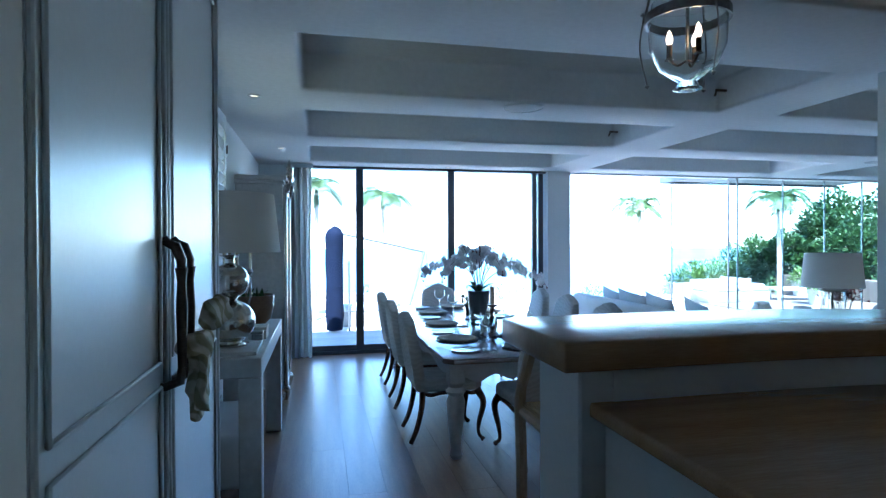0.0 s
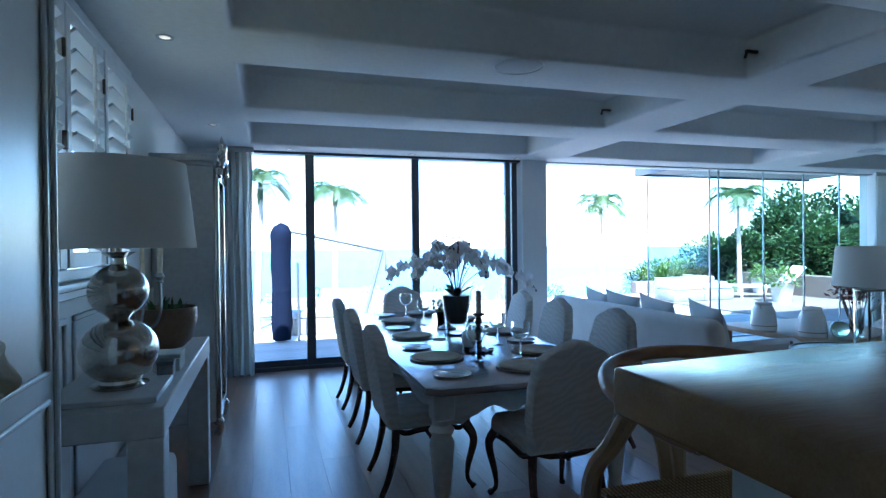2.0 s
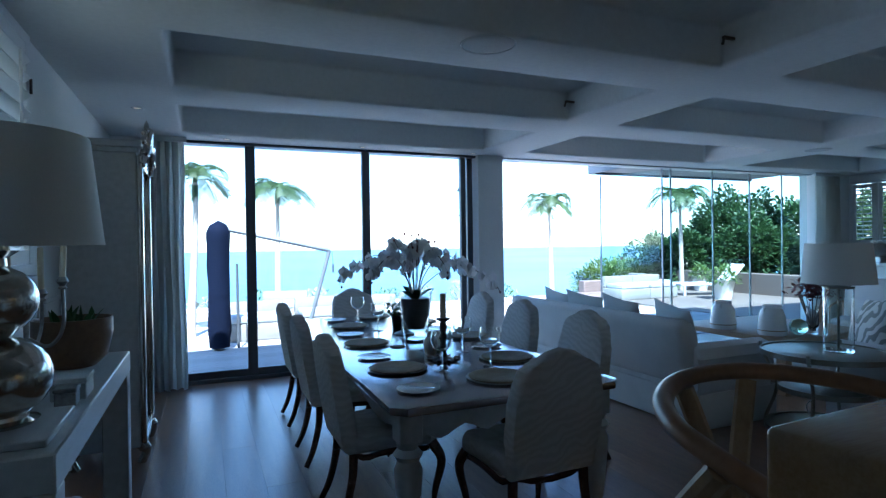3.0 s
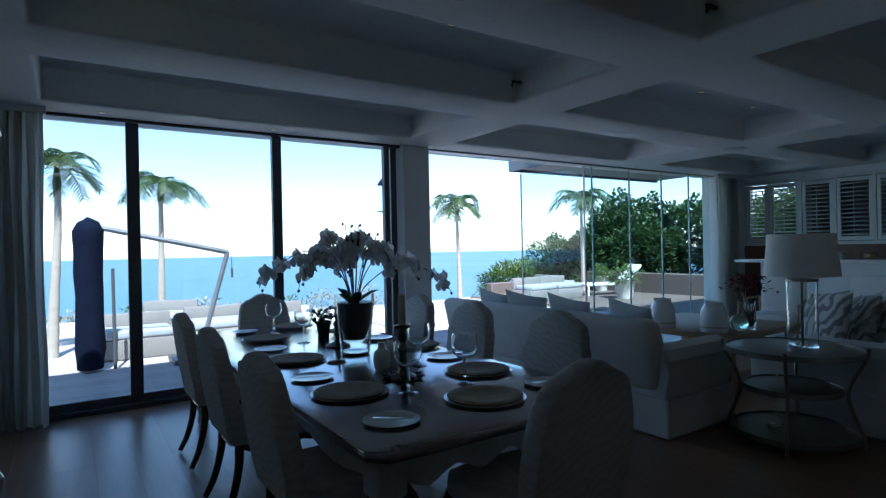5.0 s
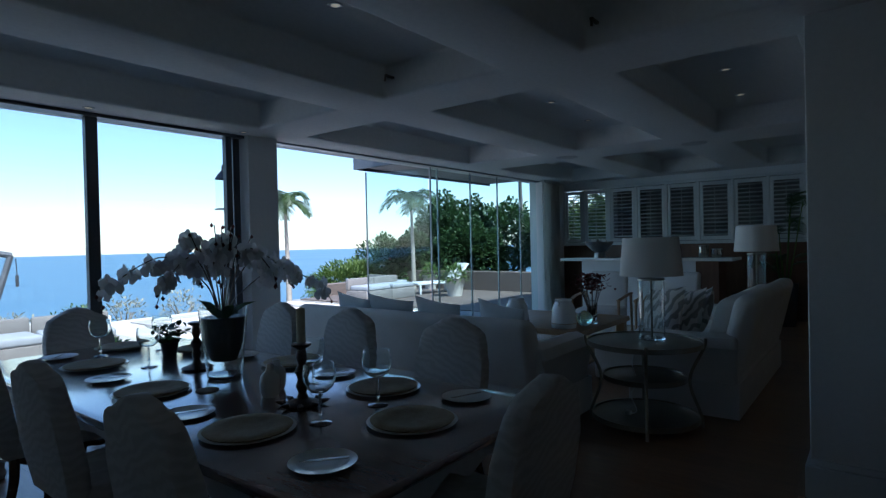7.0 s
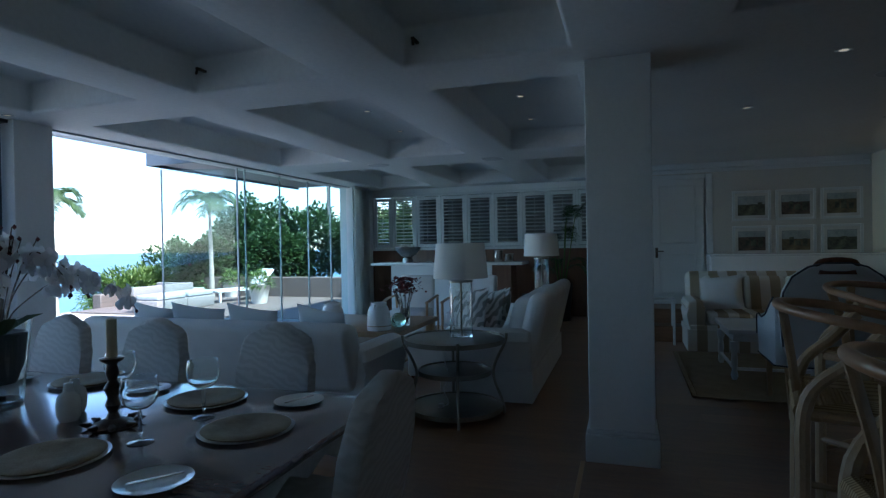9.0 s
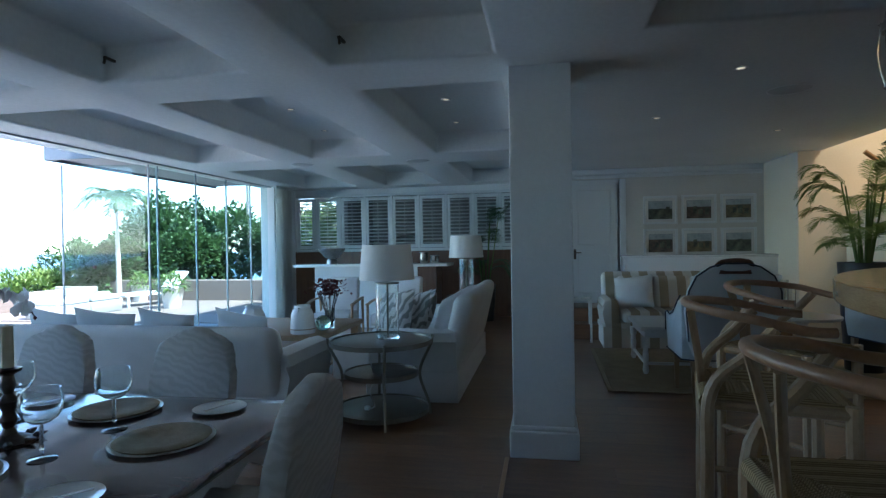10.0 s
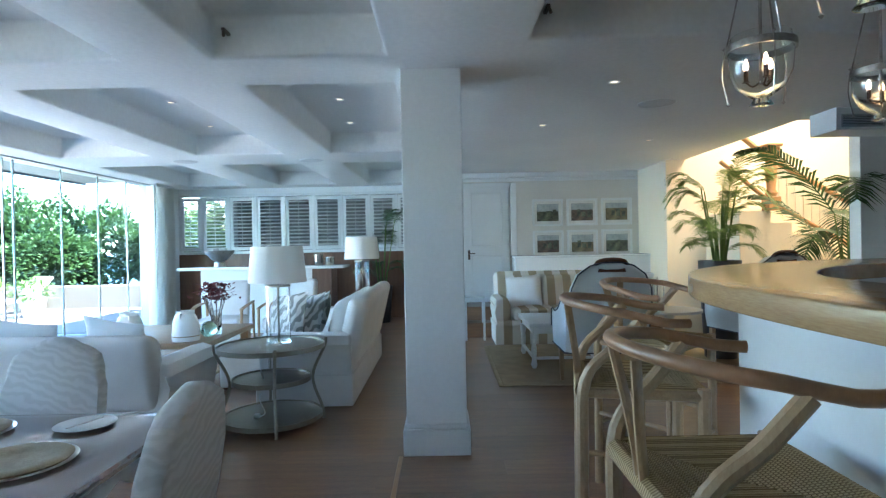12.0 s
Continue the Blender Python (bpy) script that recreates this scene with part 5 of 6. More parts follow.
# ---- piano, pictures, rug, armchairs ----
pia = thing("upright_piano", "white lacquered upright piano behind the striped sofa", "piano", 9.56, 0.7, 0.451)
part("case", box(-0.2, 0.28, -1.25, 1.25, 0.0, 0.78, 0.008, 2), PIANO, pia)
part("lid", box(-0.22, 0.29, -1.27, 1.27, 0.781, 0.815, 0.008, 2), PIANO, pia)
part("key_shelf", box(-0.34, -0.201, -1.2, 1.2, 0.42, 0.5, 0.008), PIANO, pia)
part("pedal_board", box(-0.215, -0.201, -1.1, 1.1, 0.05, 0.4, 0.006), PIANO, pia)
pf = 0
for r in range(2):
    for c in range(3):
        y, z = 1.30 - c * 0.605, 2.01 - r * 0.55
        f = thing("framed_picture", ("white-framed landscape print with a wide mount", "white-framed print of small figures in a field", "white-framed meadow print with a wide mount")[(c + r) % 3], "picture", FAR_X - 0.001, y, z, 0, "pictures over the piano")
        part("frame", join(box(-0.03, 0, -0.27, -0.235, -0.235, 0.235, 0.004), box(-0.03, 0, 0.235, 0.27, -0.235, 0.235, 0.004), box(-0.03, 0, -0.235, 0.235, 0.2, 0.235, 0.004), box(-0.03, 0, -0.235, 0.235, -0.235, -0.2, 0.004)), SATIN, f)
        part("mount", box(-0.012, -0.004, -0.234, 0.234, -0.199, 0.199, 0), PAPER, f)
        part("print", box(-0.016, -0.0125, -0.19, 0.19, -0.15, 0.15, 0), PHOTO[(c + r) % 3], f)
        part("print_sky", box(-0.0185, -0.0165, -0.188, 0.188, 0.02 + 0.02 * ((c + 2 * r) % 3), 0.148, 0), PRINTSKY, f, "pale printed sky")
        part("print_figure", join(*[box(-0.0195, -0.0187, -0.15 + 0.09 * q, -0.09 + 0.09 * q + 0.01 * (q % 2), -0.09 + 0.01 * q, 0.05 - 0.025 * ((q + c) % 3), 0.0002) for q in range(3)]), PHOTO[0], f)
rug = thing("rug", "flat woven jute rug under the armchairs", "rug", 6.9, 1.0, 0.0)
part("field", box(-1.12, 1.1, -1.55, 1.55, 0.0105, 0.018, 0.003), RUG, rug)
part("border", join(box(-1.16, -1.121, -1.6, 1.6, 0.0105, 0.021, 0.004), box(1.101, 1.14, -1.6, 1.6, 0.0105, 0.021, 0.004), box(-1.12, 1.1, 1.551, 1.6, 0.0105, 0.021, 0.004), box(-1.12, 1.1, -1.6, -1.551, 0.0105, 0.021, 0.004)), LINENMAT, rug)


def handle_chair(x, y, rz):
    """A tall upholstered armchair with a pull handle on its back; front along +y."""
    c = thing("armchair", "pale grey high-backed armchair with dark piping and a pull handle", "armchair", x, y, 0, rz, "armchairs with pull handles")
    bk = [(-0.3, 0.45), (0.3, 0.45), (0.36, 0.6), (0.385, 0.85), (0.37, 1.05), (0.31, 1.18), (0.2, 1.26), (0.09, 1.29)]
    bk += [(-px, pz) for px, pz in reversed(bk[2:])]
    b = upright(bk, -0.05, 0.05, 0.03, 3)
    for v in b.verts:
        v.co.y += -0.32 - 0.14 * (v.co.z - 0.5)
    part("backrest", b, ARMCLOTH, c)
    part("piping", tube([(px, -0.372 - 0.14 * (pz - 0.5), pz) for px, pz in bk[2:]], 0.008, 6), PIPING, c, "dark piping")
    part("handle", tube(curve([(-0.15, -0.44, 1.25), (-0.11, -0.47, 1.3), (0, -0.475, 1.315), (0.11, -0.47, 1.3), (0.15, -0.44, 1.25)], 5), 0.022, 8), DARKWOOD, c, "dark wooden pull handle")
    part("handle_backplate", moved(upright([(-0.13, 1.2), (0.13, 1.2), (0.12, 1.235), (0.06, 1.225), (-0.06, 1.225), (-0.12, 1.235)], -0.01, 0.01, 0.004, 1), Matrix.Translation((0, -0.475, 0))), DARKWOOD, c)
    part("seat", soft(-0.33, 0.33, -0.3, 0.36, 0.4, 0.6, 0.05), ARMCLOTH, c)
    for sx in (-1, 1):
        ol = [(-0.3, 0.42), (0.3, 0.42), (0.34, 0.6), (0.34, 0.78), (0.26, 0.8), (0.14, 0.78), (0.0, 0.82), (-0.2, 0.95), (-0.3, 1.0)]
        a = upright(ol, -0.045, 0.045, 0.025, 2)
        m = Matrix.Translation((sx * 0.36, 0, 0)) @ Matrix.Rotation(radians(90), 4, "Z")
        part("arm", moved(a, m), ARMCLOTH, c)
        part("arm_piping", tube([(sx * 0.41, q, z) for q, z in ol[2:]], 0.007, 6), PIPING, c)
        part("leg", tube([(sx * 0.32, 0.3, 0.42), (sx * 0.31, 0.33, 0.0)], [0.036, 0.022], 4), STOOLWOOD, c)
        part("leg", tube([(sx * 0.3, -0.28, 0.42), (sx * 0.3, -0.36, 0.0)], [0.036, 0.022], 4), STOOLWOOD, c)
    part("seat_piping", tube([(-0.4, 0.34, 0.43), (0.4, 0.34, 0.43), (0.41, -0.3, 0.43), (0.3, -0.36, 0.43), (-0.3, -0.36, 0.43), (-0.41, -0.3, 0.43), (-0.4, 0.34, 0.43)], 0.007, 6), PIPING, c)
    return c


ac = handle_chair(5.62, 1.6, -90)
copy_thing(ac, pose(6.45, -0.42, 0.022, 0, 0, -78))
bench = thing("coffee_table", "white painted low coffee table with turned legs", "table", 6.98, 1.75, 0.019)
part("tabletop", box(-0.5, 0.5, -0.42, 0.42, 0.48, 0.53, 0.008, 2), SATIN, bench)
part("frieze", box(-0.45, 0.45, -0.37, 0.37, 0.4, 0.479, 0.004), SATIN, bench)
for x in (-0.44, 0.44):
    for y in (-0.36, 0.36):
        part("leg", lathe([(0, 0), (0.022, 0), (0.036, 0.04), (0.026, 0.1), (0.034, 0.2), (0.026, 0.28), (0.04, 0.32), (0.04, 0.4), (0, 0.4)], 14, (x, y, 0)), SATIN, bench)
part("stretcher", join(box(-0.44, 0.44, 0.345, 0.375, 0.1, 0.13, 0.004), box(-0.44, 0.44, -0.375, -0.345, 0.1, 0.13, 0.004), box(-0.455, -0.425, -0.36, 0.36, 0.1, 0.13, 0.004)), SATIN, bench)
bk = thing("book", "large book lying on the white coffee table", "book", 6.85, 1.65, 0.55, 12)
part("pages", box(-0.15, 0.15, -0.11, 0.11, 0.004, 0.034, 0.002), PAPER, bk)
part("cover", join(box(-0.155, 0.155, -0.115, 0.115, 0, 0.004, 0.001), box(-0.155, 0.155, -0.115, 0.115, 0.034, 0.038, 0.001)), TERRA, bk)
ot = thing("occasional_table", "small pale table with two glass hurricane vases between armchairs", "table", 6.3, 0.62, 0.019)
part("tabletop", lathe([(0, 0.66), (0.34, 0.66), (0.35, 0.67), (0.35, 0.69), (0, 0.7)], 30), GREYWASH, ot)
part("pedestal", lathe([(0, 0), (0.2, 0), (0.18, 0.04), (0.05, 0.1), (0.05, 0.6), (0.1, 0.66), (0, 0.66)], 20), GREYWASH, ot)
for x, y, h in ((6.2, 0.85, 0.36), (6.35, 0.72, 0.28)):
    hv = thing("hurricane_vase", "clear glass hurricane vase", "vase", x, y, 0.72)
    part("glass", lathe([(0, 0), (0.06, 0), (0.065, h), (0.061, h), (0.056, 0.015), (0, 0.015)], 22), GLASS, hv)
    part("candle", lathe([(0, 0.016), (0.03, 0.016), (0.03, 0.12), (0, 0.12)], 14), WAX, hv)
nt2 = thing("nest_table", "small white table beside the striped sofa", "table", 8.75, 2.68, 0.0)
part("tabletop", box(-0.17, 0.17, -0.16, 0.16, 0.62, 0.65, 0.004), SATIN, nt2)
for x in (-0.15, 0.15):
    for y in (-0.14, 0.14):
        part("leg", box(x - 0.016, x + 0.016, y - 0.016, y + 0.016, 0.0 if x < 0 else 0.231, 0.619, 0.003), SATIN, nt2)

# ---- stairs ----
st = thing("staircase", "cream boarded staircase with honey wood newel and handrails", "stairs", 0, -0.28, 0)
tagged(st, kind="structure")
steps = [(-0.62, 0.0), (-0.62, 1.86), (-1.05, 1.86)]
yy, zz = -1.05, 1.86
for k in range(10):
    zz -= 0.165
    steps += [(yy, zz), (yy - 0.29, zz)]
    yy -= 0.29
steps += [(yy, 0.0)]
bm = prism([(-a, b) for a, b in steps], 0, 0.98)
bm.transform(Matrix(((0, 0, 1, 7.66), (-1, 0, 0, 0), (0, 1, 0, 0), (0, 0, 0, 1))))
part("flight", bm, CREAM, st)
part("newel", join(box(7.55, 7.73, -1.14, -0.96, 1.861, 2.05, 0.01), moved(lathe([(0.06, 0), (0.08, 0.05), (0.055, 0.1), (0.075, 0.3), (0.085, 0.42), (0.06, 0.46), (0.08, 0.5)], 18), Matrix.Translation((7.64, -1.05, 2.05))), box(7.555, 7.725, -1.135, -0.965, 2.55, 2.72, 0.01), box(7.53, 7.75, -1.16, -0.94, 2.72, 2.76, 0.012, 2)), STAIRWOOD, st, "honey wood newel post")
sl = -0.165 / 0.29
for z0, r in ((2.50, 0.04), (1.92, 0.03)):
    part("handrail", tube([(7.64, -1.14, z0), (7.64, -3.6, z0 + sl * 2.46)], r, 8), STAIRWOOD, st)
    part("handrail", tube([(7.64, -0.96, z0 + 0.12), (7.64, -0.36, z0 + 0.62)], r, 8), STAIRWOOD, st)
for k in range(22):
    y = -1.2 - 0.11 * k
    part("board", box(7.63, 7.65, y - 0.052, y + 0.052, 1.97 + sl * (-y - 1.14), 2.61 + sl * (-y - 1.14), 0.003), CREAM, st)
shelf = thing("display_console", "carved stone console with silver ornaments by the stairs", "table", 6.7, -2.4, 0)
part("top", box(-0.2, 0.2, -0.55, 0.55, 1.05, 1.1, 0.01, 2), GREYWASH, shelf)
part("bracket", join(box(-0.14, 0.14, 0.3, 0.45, 0, 1.049, 0.02, 2), box(-0.14, 0.14, -0.45, -0.3, 0, 1.049, 0.02, 2)), GREYWASH, shelf)
for k in range(5):
    o = thing("ornament", "small silver and glass ornament on the console", "ornament", 6.6 + 0.05 * (k % 2), -2.05 - 0.16 * k, 1.101, 0, "ornaments on the console")
    part("body", lathe([(0, 0), (0.05, 0), (0.03, 0.04), (0.06, 0.1 + 0.02 * (k % 3)), (0.02, 0.2), (0, 0.22)], 14), (SILVER, GLASS)[k % 2], o)
    part("foot", lathe([(0, -0.0), (0.055, 0.0), (0.055, 0.006), (0, 0.008)], 14), SILVER, o)
wc = thing("kitchen_shelf", "white stone shelf with cups against the kitchen wall", "shelf", 5.55, -1.7, 0)
part("worktop", box(-0.28, 0.165, -0.9, 0.55, 1.2, 1.24, 0.006), CHINA, wc)
part("cabinet", box(-0.24, 0.165, -0.88, 0.52, 0, 1.199, 0.006), SATIN, wc)
for k in range(4):
    o = thing("cup", "white glazed cup on the kitchen shelf", "cup", 5.45, -1.3 - 0.17 * k, 1.241, 0, "cups on the kitchen shelf")
    part("body", lathe([(0, 0), (0.04, 0), (0.035, 0.02), (0.06, 0.06), (0.065, 0.13), (0.06, 0.13), (0.05, 0.05), (0, 0.02)], 16), CHINA, o)
    part("handle", tube(curve([(0.058, 0, 0.1), (0.09, 0, 0.09), (0.085, 0, 0.05), (0.055, 0, 0.045)], 4), 0.006, 6), CHINA, o)
acb = thing("air_vent_box", "pale ceiling bulkhead with a slatted air vent", "vent", 5.33, -1.03, 0)
part("bulkhead", box(0, 0.389, -2.4, 0.42, 2.50, SOF - 0.002, 0.006), PAINT, acb)
part("vent_frame", join(box(-0.012, -0.001, -0.02, 0.36, 2.525, 2.54, 0.003), box(-0.012, -0.001, -0.02, 0.36, 2.635, 2.65, 0.003), box(-0.012, -0.001, -0.035, -0.02, 2.525, 2.65, 0.003), box(-0.012, -0.001, 0.36, 0.375, 2.525, 2.65, 0.003)), LIGHTALU, acb)
part("vent_back", box(-0.004, -0.001, -0.02, 0.36, 2.54, 2.635, 0), ALU, acb)
for k in range(6):
    part("slat", box(-0.013, -0.005, -0.02, 0.36, 2.545 + 0.0158 * k, 2.551 + 0.0158 * k, 0.001), LIGHTALU, acb)

# ---- kitchen bar ----
outer = curve([(0.98, 2.33, 0), (1.6, 2.36, 0), (2.15, 2.32, 0), (2.6, 2.17, 0), (3.0, 1.95, 0), (3.36, 1.65, 0), (3.64, 1.27, 0), (3.86, 0.8, 0), (4.0, 0.2, 0), (4.05, -0.6, 0)], 4)
inner = curve([(0.98, 1.82, 0), (1.6, 1.83, 0), (2.1, 1.8, 0), (2.45, 1.68, 0), (2.75, 1.47, 0), (3.0, 1.22, 0), (3.2, 0.86, 0), (3.36, 0.5, 0), (3.45, 0.0, 0), (3.5, -0.6, 0)], 4)


def strip(side_a, side_b, z0, z1, bev):
    bm = bmesh.new()
    rows = [[bm.verts.new((p.x, p.y, z)) for p in (a, b) for z in (z0, z1)] for a, b in zip(side_a, side_b)]
    for r, s in zip(rows, rows[1:]):
        for i, j in ((0, 1), (1, 3), (3, 2), (2, 0)):
            bm.faces.new((r[i], r[j], s[j], s[i]))
    bm.faces.new((rows[0][0], rows[0][1], rows[0][3], rows[0][2]))
    bm.faces.new((rows[-1][0], rows[-1][2], rows[-1][3], rows[-1][1]))
    bmesh.ops.recalc_face_normals(bm, faces=bm.faces)
    if bev:
        bmesh.ops.bevel(bm, geom=[e for e in bm.edges if e.calc_face_angle(0) > 0.8], offset=bev, segments=3, affect="EDGES", profile=0.5)
    return bm


def lerp(a, b, t):
    return [p.lerp(q, t) for p, q in zip(a, b)]


bar = thing("bar_counter", "curved kitchen bar with a thick oiled timber top", "counter", -0.095, -0.124, 0)
part("bar_top", strip(inner, outer, 1.25, 1.33, 0.008), BARWOOD, bar, "thick oiled timber top")
part("front_panel", strip(lerp(inner, outer, 0.42)[1:], lerp(inner, outer, 0.60)[1:], 0.0, 1.249, 0.0), SATIN, bar)
part("end_post", box(1.04, 1.16, 1.86, 2.14, 0.0, 1.248, 0.008), SATIN, bar)
part("rear_moulding", strip(lerp(inner, outer, 0.06)[1:], lerp(inner, outer, 0.1)[1:], 1.12, 1.248, 0), SATIN, bar)
bar2 = thing("kitchen_worktop", "lower tan worktop with painted drawers behind the bar", "counter", -0.115, -0.124, 0)
part("worktop", strip([Vector((1.09, 0.95, 0)), Vector((1.8, 0.95, 0)), Vector((2.2, 0.9, 0))], [Vector((1.09, 1.93, 0)), Vector((1.8, 1.93, 0)), Vector((2.45, 1.75, 0))], 1.12, 1.16, 0.01), BARWOOD, bar2)
part("cabinet", box(1.13, 2.0, 1.0, 1.855, 0.0, 1.119, 0.006), SATIN, bar2)
part("side_panel", join(box(1.118, 1.13, 1.13, 1.16, 0.15, 0.95, 0.004), box(1.118, 1.13, 1.72, 1.75, 0.15, 0.95, 0.004), box(1.118, 1.13, 1.16, 1.72, 0.15, 0.18, 0.004), box(1.118, 1.13, 1.16, 1.72, 0.92, 0.95, 0.004)), SATIN, bar2)
part("knob", lathe([(0, 0), (0.018, 0.005), (0.012, 0.02), (0, 0.025)], 12, (1.45, 0.99, 0.9)), BRONZE, bar2)


# ---- wishbone bar stools ----
def bar_stool(x, y, rz, label):
    """Front along local +y; a half-round rail behind with a forked splat."""
    s = thing("bar_stool", label, "stool", x, y, 0, rz, "wishbone bar stools")
    rail = [(0.295 * math.cos(a), -0.02 - 0.28 * max(0, math.sin(a)) + (0.16 if math.sin(a) < 0.01 else 0), 1.155 + 0.04 * max(0, math.sin(a))) for a in [math.pi * k / 16 for k in range(17)]]
    rail = [(0.27, 0.16, 1.125), (0.29, 0.07, 1.13)] + rail[1:-1] + [(-0.29, 0.07, 1.13), (-0.27, 0.16, 1.125)]
    part("top_rail", tube(curve(rail, 2), 0.019, 10, 0.95), REDWOOD, s, "reddish bent top rail")
    for sx in (-1, 1):
        part("rear_leg", tube(curve([(0.25 * sx, -0.24, 0.0), (0.25 * sx, -0.235, 0.6), (0.26 * sx, -0.22, 0.9), (0.28 * sx, -0.1, 1.04), (0.29 * sx, -0.02, 1.135)], 5), [0.024] * 11 + [0.022] * 10, 9), STOOLWOOD, s)
        part("front_leg", tube([(0.27 * sx, 0.22, 0.0), (0.26 * sx, 0.21, 0.5), (0.26 * sx, 0.21, 0.875)], [0.018, 0.024, 0.025], 9), STOOLWOOD, s)
        part("side_stretcher", tube([(0.255 * sx, -0.235, 0.42), (0.265 * sx, 0.215, 0.42)], 0.014, 7), STOOLWOOD, s)
        part("splat", tube(curve([(0.015 * sx, -0.24, 0.84), (0.028 * sx, -0.255, 0.98), (0.09 * sx, -0.283, 1.175)], 6), 0.02, 8, 0.5), STOOLWOOD, s)
        part("seat_rail", tube([(0.25 * sx, -0.235, 0.845), (0.26 * sx, 0.21, 0.845)], 0.02, 8), STOOLWOOD, s)
    part("footrest", tube([(-0.265, 0.215, 0.3), (0.265, 0.215, 0.3)], 0.016, 8), STOOLWOOD, s)
    part("rear_stretcher", tube([(-0.25, -0.238, 0.36), (0.25, -0.238, 0.36)], 0.014, 7), STOOLWOOD, s)
    cords = []
    n = 17
    for k in range(n):
        t = (k + 0.5) / n
        for side in range(4):
            r = 1 - t
            a, b = 0.25 * r + 0.008, 0.215 * r + 0.008
            p = [((-a, -b - 0.012), (a, -b - 0.012)), ((a, -b - 0.012), (a, b - 0.012)), ((a, b - 0.012), (-a, b - 0.012)), ((-a, b - 0.012), (-a, -b - 0.012))][side]
            z = 0.868 - 0.022 * t
            cords.append(tube([(*p[0], z), (*p[1], z)], 0.0072, 5))
    tagged(part("woven_seat", join(join(*cords), box(-0.24, 0.24, -0.22, 0.2, 0.835, 0.85, 0.004)), RUSH, s, "woven rush seat"), kind="stuff")
    for yq in (-0.235, 0.21):
        part("seat_wrap", tube([(-0.23, yq, 0.848), (0.23, yq, 0.848)], 0.027, 9), RUSH, s)
    return s


stool = bar_stool(1.38, 2.405, 180, "pale oak wishbone bar stool with a woven rush seat")
stool.scale = (1.04, 1.04, 1.03)
for x, y, rz in ((2.46, 2.3, 168), (3.42, 1.85, 132)):
    copy_thing(stool, pose(x, y, 0, 0, 0, rz))


# ---- bell-jar lanterns, downlights, speakers ----
def lantern(x, y):
    l = thing("bell_jar_lantern", "hanging glass bell-jar lantern with lit candle bulbs", "lamp", x, y, 2.06, 0, "lanterns over the bar")
    bell = part("glass_bell", lathe([(0.027, 0.0), (0.045, 0.006), (0.029, 0.03), (0.088, 0.075), (0.118, 0.14), (0.123, 0.22), (0.113, 0.29), (0.111, 0.29), (0.1205, 0.22), (0.1155, 0.142), (0.0855, 0.078), (0.018, 0.034), (0.027, 0.0)], 36), GLASS, l)
    bell.visible_shadow = False
    part("ring", lathe([(0.124, 0.225), (0.133, 0.225), (0.133, 0.255), (0.124, 0.255), (0.124, 0.225)], 36), PEWTER, l)
    part("stem", tube([(0, 0, 0.09), (0, 0, TOP - 2.06 - 0.02)], 0.006, 8), PEWTER, l)
    part("ceiling_rose", lathe([(0, TOP - 2.08), (0.05, TOP - 2.08), (0.06, TOP - 2.065), (0, TOP - 2.06)], 20), PEWTER, l)
    for k in range(3):
        a = radians(30 + 120 * k)
        c, s = math.cos(a), math.sin(a)
        rod = part("rod", tube([(0.135 * c, 0.135 * s, 0.24), (0.05 * c, 0.05 * s, 0.62), (0, 0, 0.74)], 0.004, 6), PEWTER, l)
        part("finial", join(tube(curve([(0.135 * c, 0.135 * s, 0.26), (0.148 * c, 0.148 * s, 0.15), (0.125 * c, 0.125 * s, 0.03)], 4), 0.003, 5), lathe([(0, -0.009), (0.009, 0), (0, 0.009)], 8, (0.125 * c, 0.125 * s, 0.025)), lathe([(0, -0.009), (0.009, 0), (0, 0.009)], 8, (0.138 * c, 0.138 * s, 0.265))), PEWTER, rod)
        b = part("candle_arm", join(tube(curve([(0, 0, 0.1), (0.03 * c, 0.03 * s, 0.085), (0.055 * c, 0.055 * s, 0.105)], 4), 0.004, 6), lathe([(0, 0.105), (0.016, 0.105), (0.009, 0.112), (0.009, 0.155), (0, 0.156)], 12, (0.055 * c, 0.055 * s, 0))), BRONZE, l)
        part("bulb", lathe([(0, 0.156), (0.008, 0.16), (0.011, 0.175), (0.006, 0.195), (0, 0.207)], 12, (0.055 * c, 0.055 * s, 0)), BULB, b, "lit candle bulb")
    return l


ln1 = lantern(1.46, 2.0)
ln1.location.z = 2.085
copy_thing(ln1, pose(2.3, 1.82, 2.03, 0, 0, 20))
copy_thing(ln1, pose(2.78, 0.95, 2.06, 0, 0, 50))
for x, y in ((1.46, 2.0), (2.3, 1.82), (2.78, 0.95)):
    lp = new("lantern_light", bpy.data.lights.new("lantern_light", "POINT"))
    lp.data.energy, lp.data.color, lp.data.shadow_soft_size = 2.4, (1.0, 0.66, 0.36), 0.0
    lp.location = (x, y, 2.3)
stairlight = new("stairwell_light", bpy.data.lights.new("stairwell_light", "AREA"))
stairlight.data.energy, stairlight.data.color, stairlight.data.size = 10.5, (1.0, 0.74, 0.42), 1.2
stairlight.location = (7.0, -2.0, 5.1)

